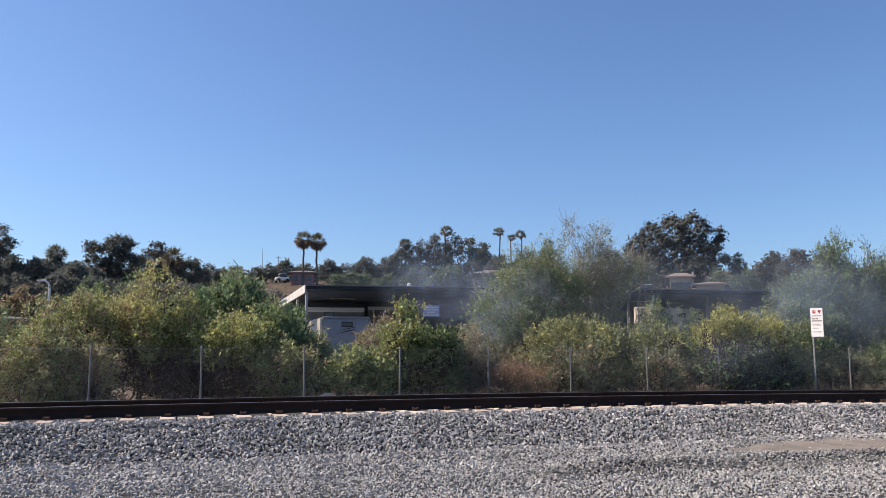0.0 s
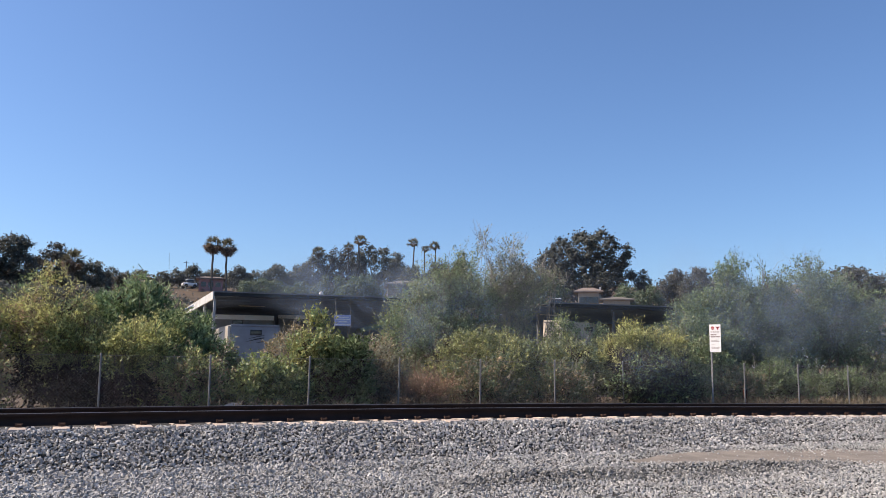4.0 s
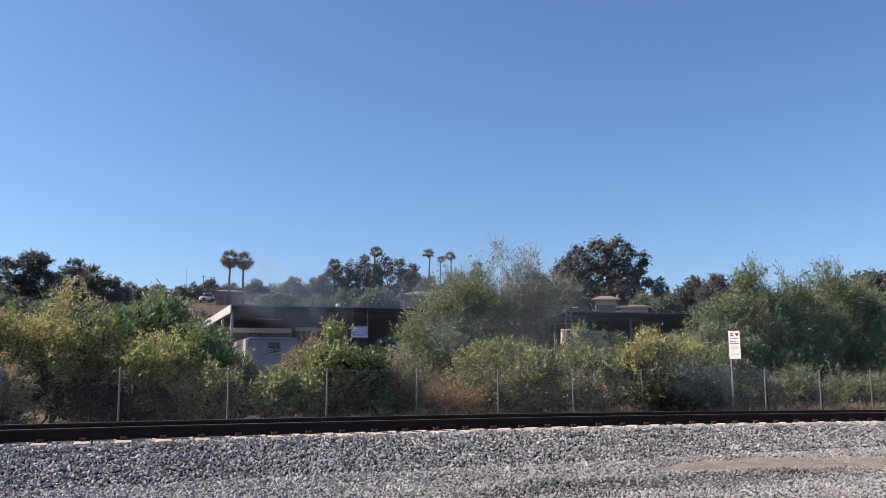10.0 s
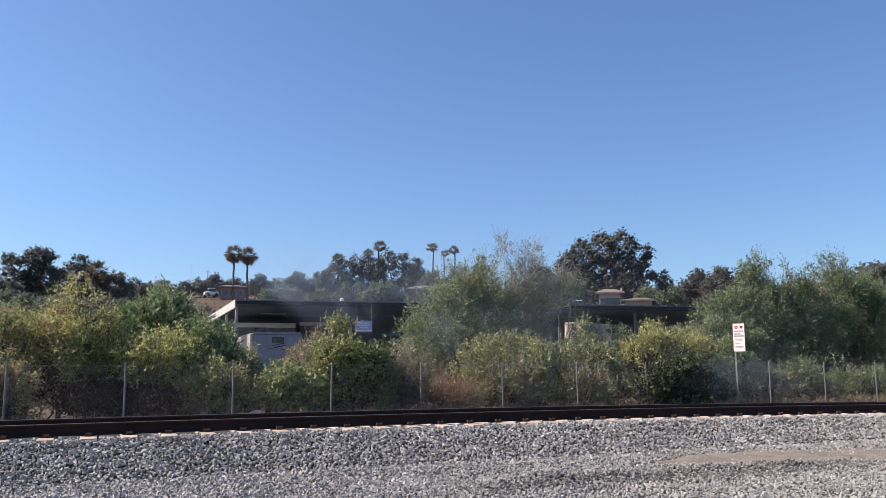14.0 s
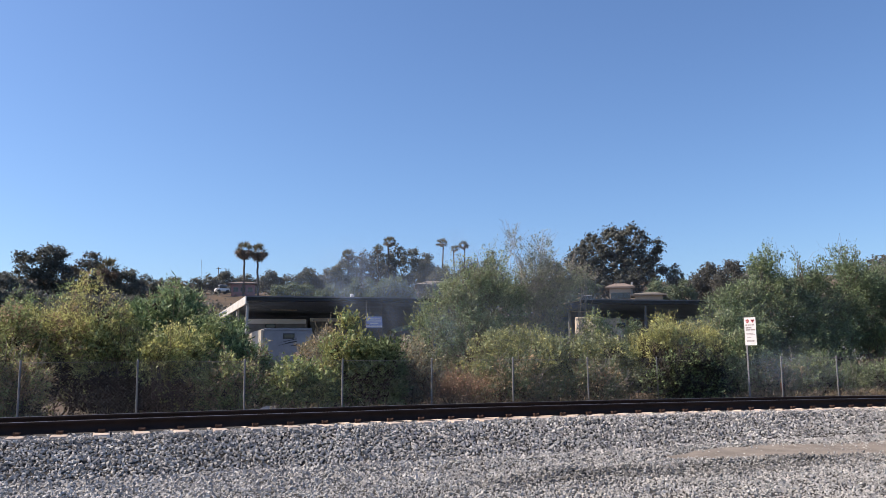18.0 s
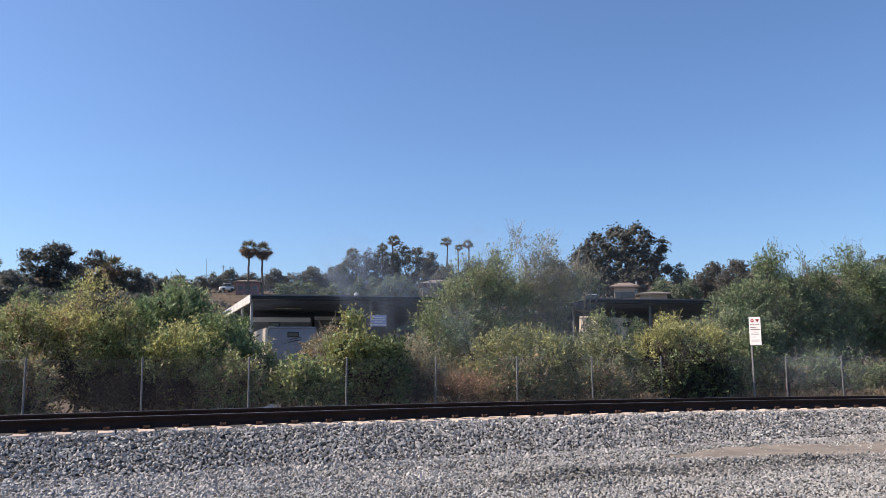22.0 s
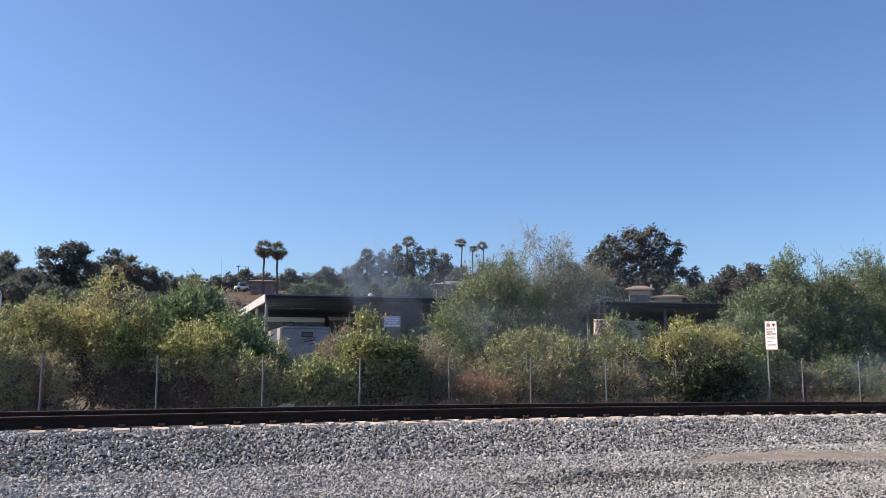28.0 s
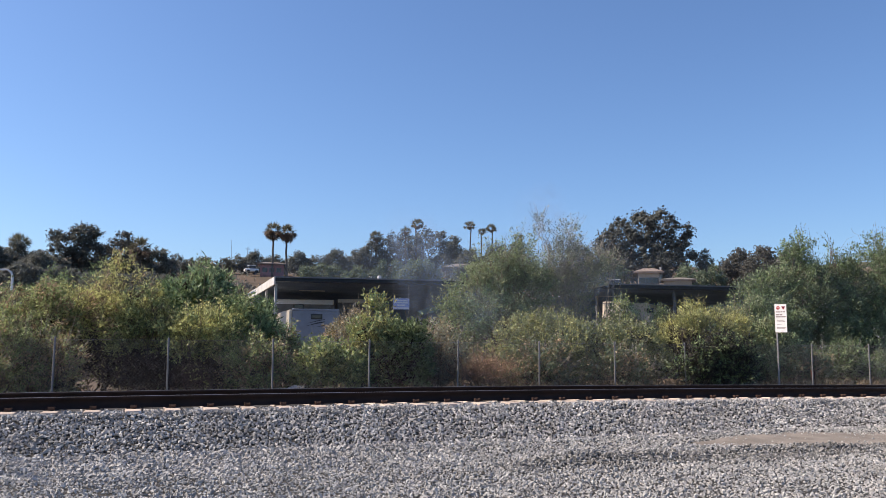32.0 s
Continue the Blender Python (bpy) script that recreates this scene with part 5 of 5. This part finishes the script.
def make_tank(x, y, z):
    e = empty("water_tank", x, y, z, "small white tank on the hillside", "tank")
    part("shell", tube(bmesh.new(), (0, 0, -0.2), (0, 0, 2.2), 0.3, 0.3, 16), M_CAR, e)
    part("tank_lid", tube(bmesh.new(), (0, 0, 2.202), (0, 0, 2.3), 0.29, 0.15, 16), M_CAR, e)


make_tank(32.7, 113.4, ground_height(32.7, 113.4))


def make_weeds():
    """Dry weeds and leaf litter along the foot of the fence."""
    rng = np.random.default_rng(9)
    n = 4200
    c = np.stack([rng.uniform(-12, 44, n), rng.uniform(25.0, 27.6, n), np.full(n, -0.03)], -1)
    c = c[np.array([noise.noise(Vector((p[0] * 0.5, p[1] * 1.2, 2))) > (-0.2 if p[0] > 4 else 0.3) for p in c])]
    w = np.stack([rng.normal(0, 0.35, len(c)), rng.normal(0, 0.35, len(c)), np.ones(len(c))], -1)
    v, q = leaves(rng, c, w, 0.3, 5, 0.22, 0.03, 0.5)
    tagged(mesh_part("dry_weeds", np_mesh("dry_weeds", v, q), L_WEED), "dry brown weeds along the foot of the fence", "weeds", kind="stuff")


make_weeds()


def make_boulder(x, y, r):
    bm = bmesh.new()
    bmesh.ops.create_icosphere(bm, subdivisions=3, radius=r)
    for v in bm.verts:
        v.co *= 1 + 0.28 * noise.noise(v.co * 3.1 / r * 0.5)
        v.co.z = max(v.co.z * 0.75, -r * 0.3)
    ob = part("boulder", bm, M_TIE)
    ob.matrix_basis = pose(x, y, r * 0.22)
    tagged(ob, "pale grey rounded boulder lying behind the fence", "boulder")


make_boulder(4.75, 25.75, 0.36)


def make_stake(x, y):
    e = empty("steel_stake", x, y, 0, "rusty red steel stake standing behind the fence", "stake")
    part("shaft", boxed(-0.06, -0.06, -0.1, 0.06, 0.06, 0.70, 0.008), M_RUST, e)
    part("stake_cap", boxed(-0.07, -0.07, 0.695, 0.07, 0.07, 0.73, 0.008), M_RUST, e)


make_stake(25.69, 25.6)
make_trailer(45.0, 44.5, -40, 5.2, 4.75, 2.4, "white trailer half hidden behind the trees", M_CAR, False)
make_house(-11.5, 60.0, 10, 4.0, 3.0, 2.3, 1.3, M_GREY_ROOF, M_GREY_ROOF, "grey shed beside the road", 0.4)

# ---- smoke ----
def smoke_material():
    m = bpy.data.materials.new("thin_smoke")
    m.use_nodes = True
    nt = m.node_tree
    n, l = nt.nodes, nt.links
    n.remove(n["Principled BSDF"])
    co, info = n.new("ShaderNodeTexCoord"), n.new("ShaderNodeObjectInfo")
    flat = n.new("ShaderNodeVectorMath")
    flat.operation = "MULTIPLY"
    flat.inputs[1].default_value = (1, 0, 1)
    l.new(co.outputs["Object"], flat.inputs[0])
    curl = n.new("ShaderNodeTexNoise")
    curl.noise_dimensions = "4D"
    curl.inputs["Scale"].default_value, curl.inputs["Detail"].default_value = 1.1, 4
    shift = n.new("ShaderNodeVectorMath")
    shift.operation = "MULTIPLY_ADD"
    shift.inputs[1].default_value = (1.5, 1.5, 1.5)
    shift.inputs[2].default_value = (-0.75, -0.75, -0.75)
    l.new(co.outputs["Object"], curl.inputs["Vector"])
    l.new(curl.outputs["Color"], shift.inputs[0])
    bend = n.new("ShaderNodeVectorMath")
    l.new(flat.outputs[0], bend.inputs[0])
    l.new(shift.outputs[0], bend.inputs[1])
    far = n.new("ShaderNodeVectorMath")
    far.operation = "LENGTH"
    l.new(bend.outputs[0], far.inputs[0])
    rim = n.new("ShaderNodeVectorMath")
    rim.operation = "LENGTH"
    l.new(flat.outputs[0], rim.inputs[0])
    edge = n.new("ShaderNodeMapRange")
    edge.interpolation_type = "SMOOTHSTEP"
    edge.inputs["From Min"].default_value, edge.inputs["From Max"].default_value = 0.98, 0.55
    l.new(rim.outputs["Value"], edge.inputs["Value"])
    fall = n.new("ShaderNodeMapRange")
    fall.interpolation_type = "SMOOTHSTEP"
    fall.inputs["From Min"].default_value, fall.inputs["From Max"].default_value = 0.98, 0.05
    l.new(far.outputs["Value"], fall.inputs["Value"])
    wisp = n.new("ShaderNodeTexNoise")
    wisp.noise_dimensions = "4D"
    wisp.inputs["Scale"].default_value, wisp.inputs["Detail"].default_value, wisp.inputs["Distortion"].default_value = 1.7, 5, 0.9
    off = n.new("ShaderNodeMath")
    off.operation = "MULTIPLY"
    off.inputs[1].default_value = 40.0
    l.new(info.outputs["Random"], off.inputs[0])
    l.new(off.outputs[0], wisp.inputs["W"])
    l.new(off.outputs[0], curl.inputs["W"])
    l.new(co.outputs["Object"], wisp.inputs["Vector"])
    tear = n.new("ShaderNodeMapRange")
    tear.inputs["From Min"].default_value, tear.inputs["From Max"].default_value = 0.25, 0.75
    l.new(wisp.outputs["Fac"], tear.inputs["Value"])
    a, b = n.new("ShaderNodeMath"), n.new("ShaderNodeMath")
    a.operation = b.operation = "MULTIPLY"
    l.new(fall.outputs[0], a.inputs[0])
    l.new(tear.outputs[0], a.inputs[1])
    c = n.new("ShaderNodeMath")
    c.operation = "MULTIPLY"
    l.new(a.outputs[0], c.inputs[0])
    l.new(edge.outputs[0], c.inputs[1])
    l.new(c.outputs[0], b.inputs[0])
    l.new(info.outputs["Alpha"], b.inputs[1])
    dif, tr, clear = n.new("ShaderNodeBsdfDiffuse"), n.new("ShaderNodeBsdfTranslucent"), n.new("ShaderNodeBsdfTransparent")
    for node in (dif, tr):
        node.inputs["Color"].default_value = (0.64, 0.79, 1.0, 1)
    body, out = n.new("ShaderNodeMixShader"), n.new("ShaderNodeMixShader")
    body.inputs["Fac"].default_value = 0.5
    l.new(dif.outputs[0], body.inputs[1])
    l.new(tr.outputs[0], body.inputs[2])
    l.new(b.outputs[0], out.inputs["Fac"])
    l.new(clear.outputs[0], out.inputs[1])
    l.new(body.outputs[0], out.inputs[2])
    l.new(out.outputs[0], n["Material Output"].inputs["Surface"])
    return m


M_SMOKE = smoke_material()


def make_smoke(width, depth, height, thick, label, veils=1):
    """A drifting puff of billowed veils, one behind another."""
    e = empty("smoke_puff", 0, 0, 0, label, "smoke", "drifting smoke")
    for k in (-1, 1) if veils == 2 else (0,):
        g = np.linspace(-1, 1, 15)
        v = np.array([(x, k * 0.4 + 0.3 * (1 - x * x - z * z) + 0.2 * noise.noise(Vector((x * 1.7, z * 1.7, k * 5 + width))), z) for z in g for x in g])
        q = np.array([(i * 15 + j, i * 15 + j + 1, (i + 1) * 15 + j + 1, (i + 1) * 15 + j) for i in range(14) for j in range(14)])
        ob = mesh_part("veil", np_mesh("veil", v, q), M_SMOKE, e)
        ob.scale = (width * (0.66 if k else 0.95), depth, height)
        ob.location = (k * width * 0.33, 0, k * height * 0.08)
        ob.color = (1, 1, 1, thick)
    return e


# width, depth, height, thickness, label, rows of seconds, x, y, z, tilt, veils
SMOKE = (
    (4.4, 0.5, 2.3, 0.33, "thin blue smoke before the trailer shelter", ((0, 11.6, 34.2, 4.4, 0), (3, 11.0, 34.2, 4.5, 6), (6, 9.2, 34.2, 4.5, 12), (9, 7.6, 34.2, 4.9, 20), (14, 8.8, 34.2, 5.0, 30), (18, 10.8, 34.2, 4.7, 40), (22, 10.4, 34.2, 4.9, 50), (28, 10.4, 34.2, 4.6, 62), (32, 12.0, 34.2, 4.9, 70))),
    (3.4, 0.5, 2.3, 0.30, "grey smoke rising from the smouldering brush", ((0, 12.0, 28.7, 3.3, 0), (3, 12.6, 28.7, 3.7, 10), (6, 14.2, 29.4, 4.3, 20), (14, 15.4, 33.0, 5.0, 35), (23, 16.6, 34.0, 5.8, 50), (32, 19.0, 35.0, 7.0, 65)), 2),
    (1.6, 0.4, 1.5, 0.13, "low smoke over the smouldering brush", ((0, 11.2, 27.2, 2.2, 0), (3, 11.8, 27.2, 2.6, 15), (9, 12.4, 27.2, 2.9, 35), (18, 11.6, 27.2, 2.6, 60), (25, 12.2, 27.2, 2.9, 80), (32, 11.8, 27.2, 2.7, 100))),
    (8.6, 0.6, 5.0, 0.25, "wide grey smoke drifting past the willows", ((0, 29.0, 27.9, 3.8, 0), (2, 30.6, 27.9, 4.2, 4), (3, 32.2, 27.9, 4.4, 7), (6, 40.0, 27.9, 5.4, 14), (9, 50.0, 27.9, 6.8, 20), (20, 84.0, 27.9, 12.0, 40), (32, 120.0, 27.9, 18.0, 60)), 2),
    (7.0, 0.5, 3.8, 0.24, "thin grey smoke drifting past the sign", ((0, 23.4, 28.3, 3.4, 0), (2, 25.4, 28.3, 3.8, 6), (3, 27.0, 28.3, 4.0, 10), (6, 33.6, 28.3, 4.8, 20), (9, 43.0, 28.3, 6.2, 30), (20, 78.0, 28.3, 11.0, 50), (32, 114.0, 28.3, 17.0, 70)), 2),
    (4.6, 0.3, 1.6, 0.13, "low smoke lying along the fence", ((0, 20.4, 24.2, 1.4, 0), (6, 21.4, 24.2, 1.5, 4), (14, 24.0, 24.2, 1.4, 0), (23, 27.5, 24.2, 1.5, -4), (32, 31.0, 24.2, 1.4, 0))),
    (19.0, 0.25, 4.4, 0.075, "faint wide haze of smoke before the bushes", ((0, 22.0, 25.6, 3.4, 0), (9, 20.0, 25.6, 3.5, 1), (18, 18.0, 25.6, 3.6, 2), (25, 19.0, 25.6, 3.5, 1), (32, 17.0, 25.6, 3.4, 0))),
    (32.0, 0.2, 9.0, 0.16, "pale smoke haze lying before the hillside", ((0, 32.0, 66.0, 7.0, 0), (16, 28.0, 66.0, 7.0, 0), (32, 31.0, 66.0, 7.0, 0))),
)
PUFFS = [(make_smoke(*row[:5], *row[6:]), row[5]) for row in SMOKE]


def motions():
    for puff, rows in PUFFS:
        walk(puff, [(t, pose(x, y, z, 0, a, 0)) for t, x, y, z, a in rows])


motions()
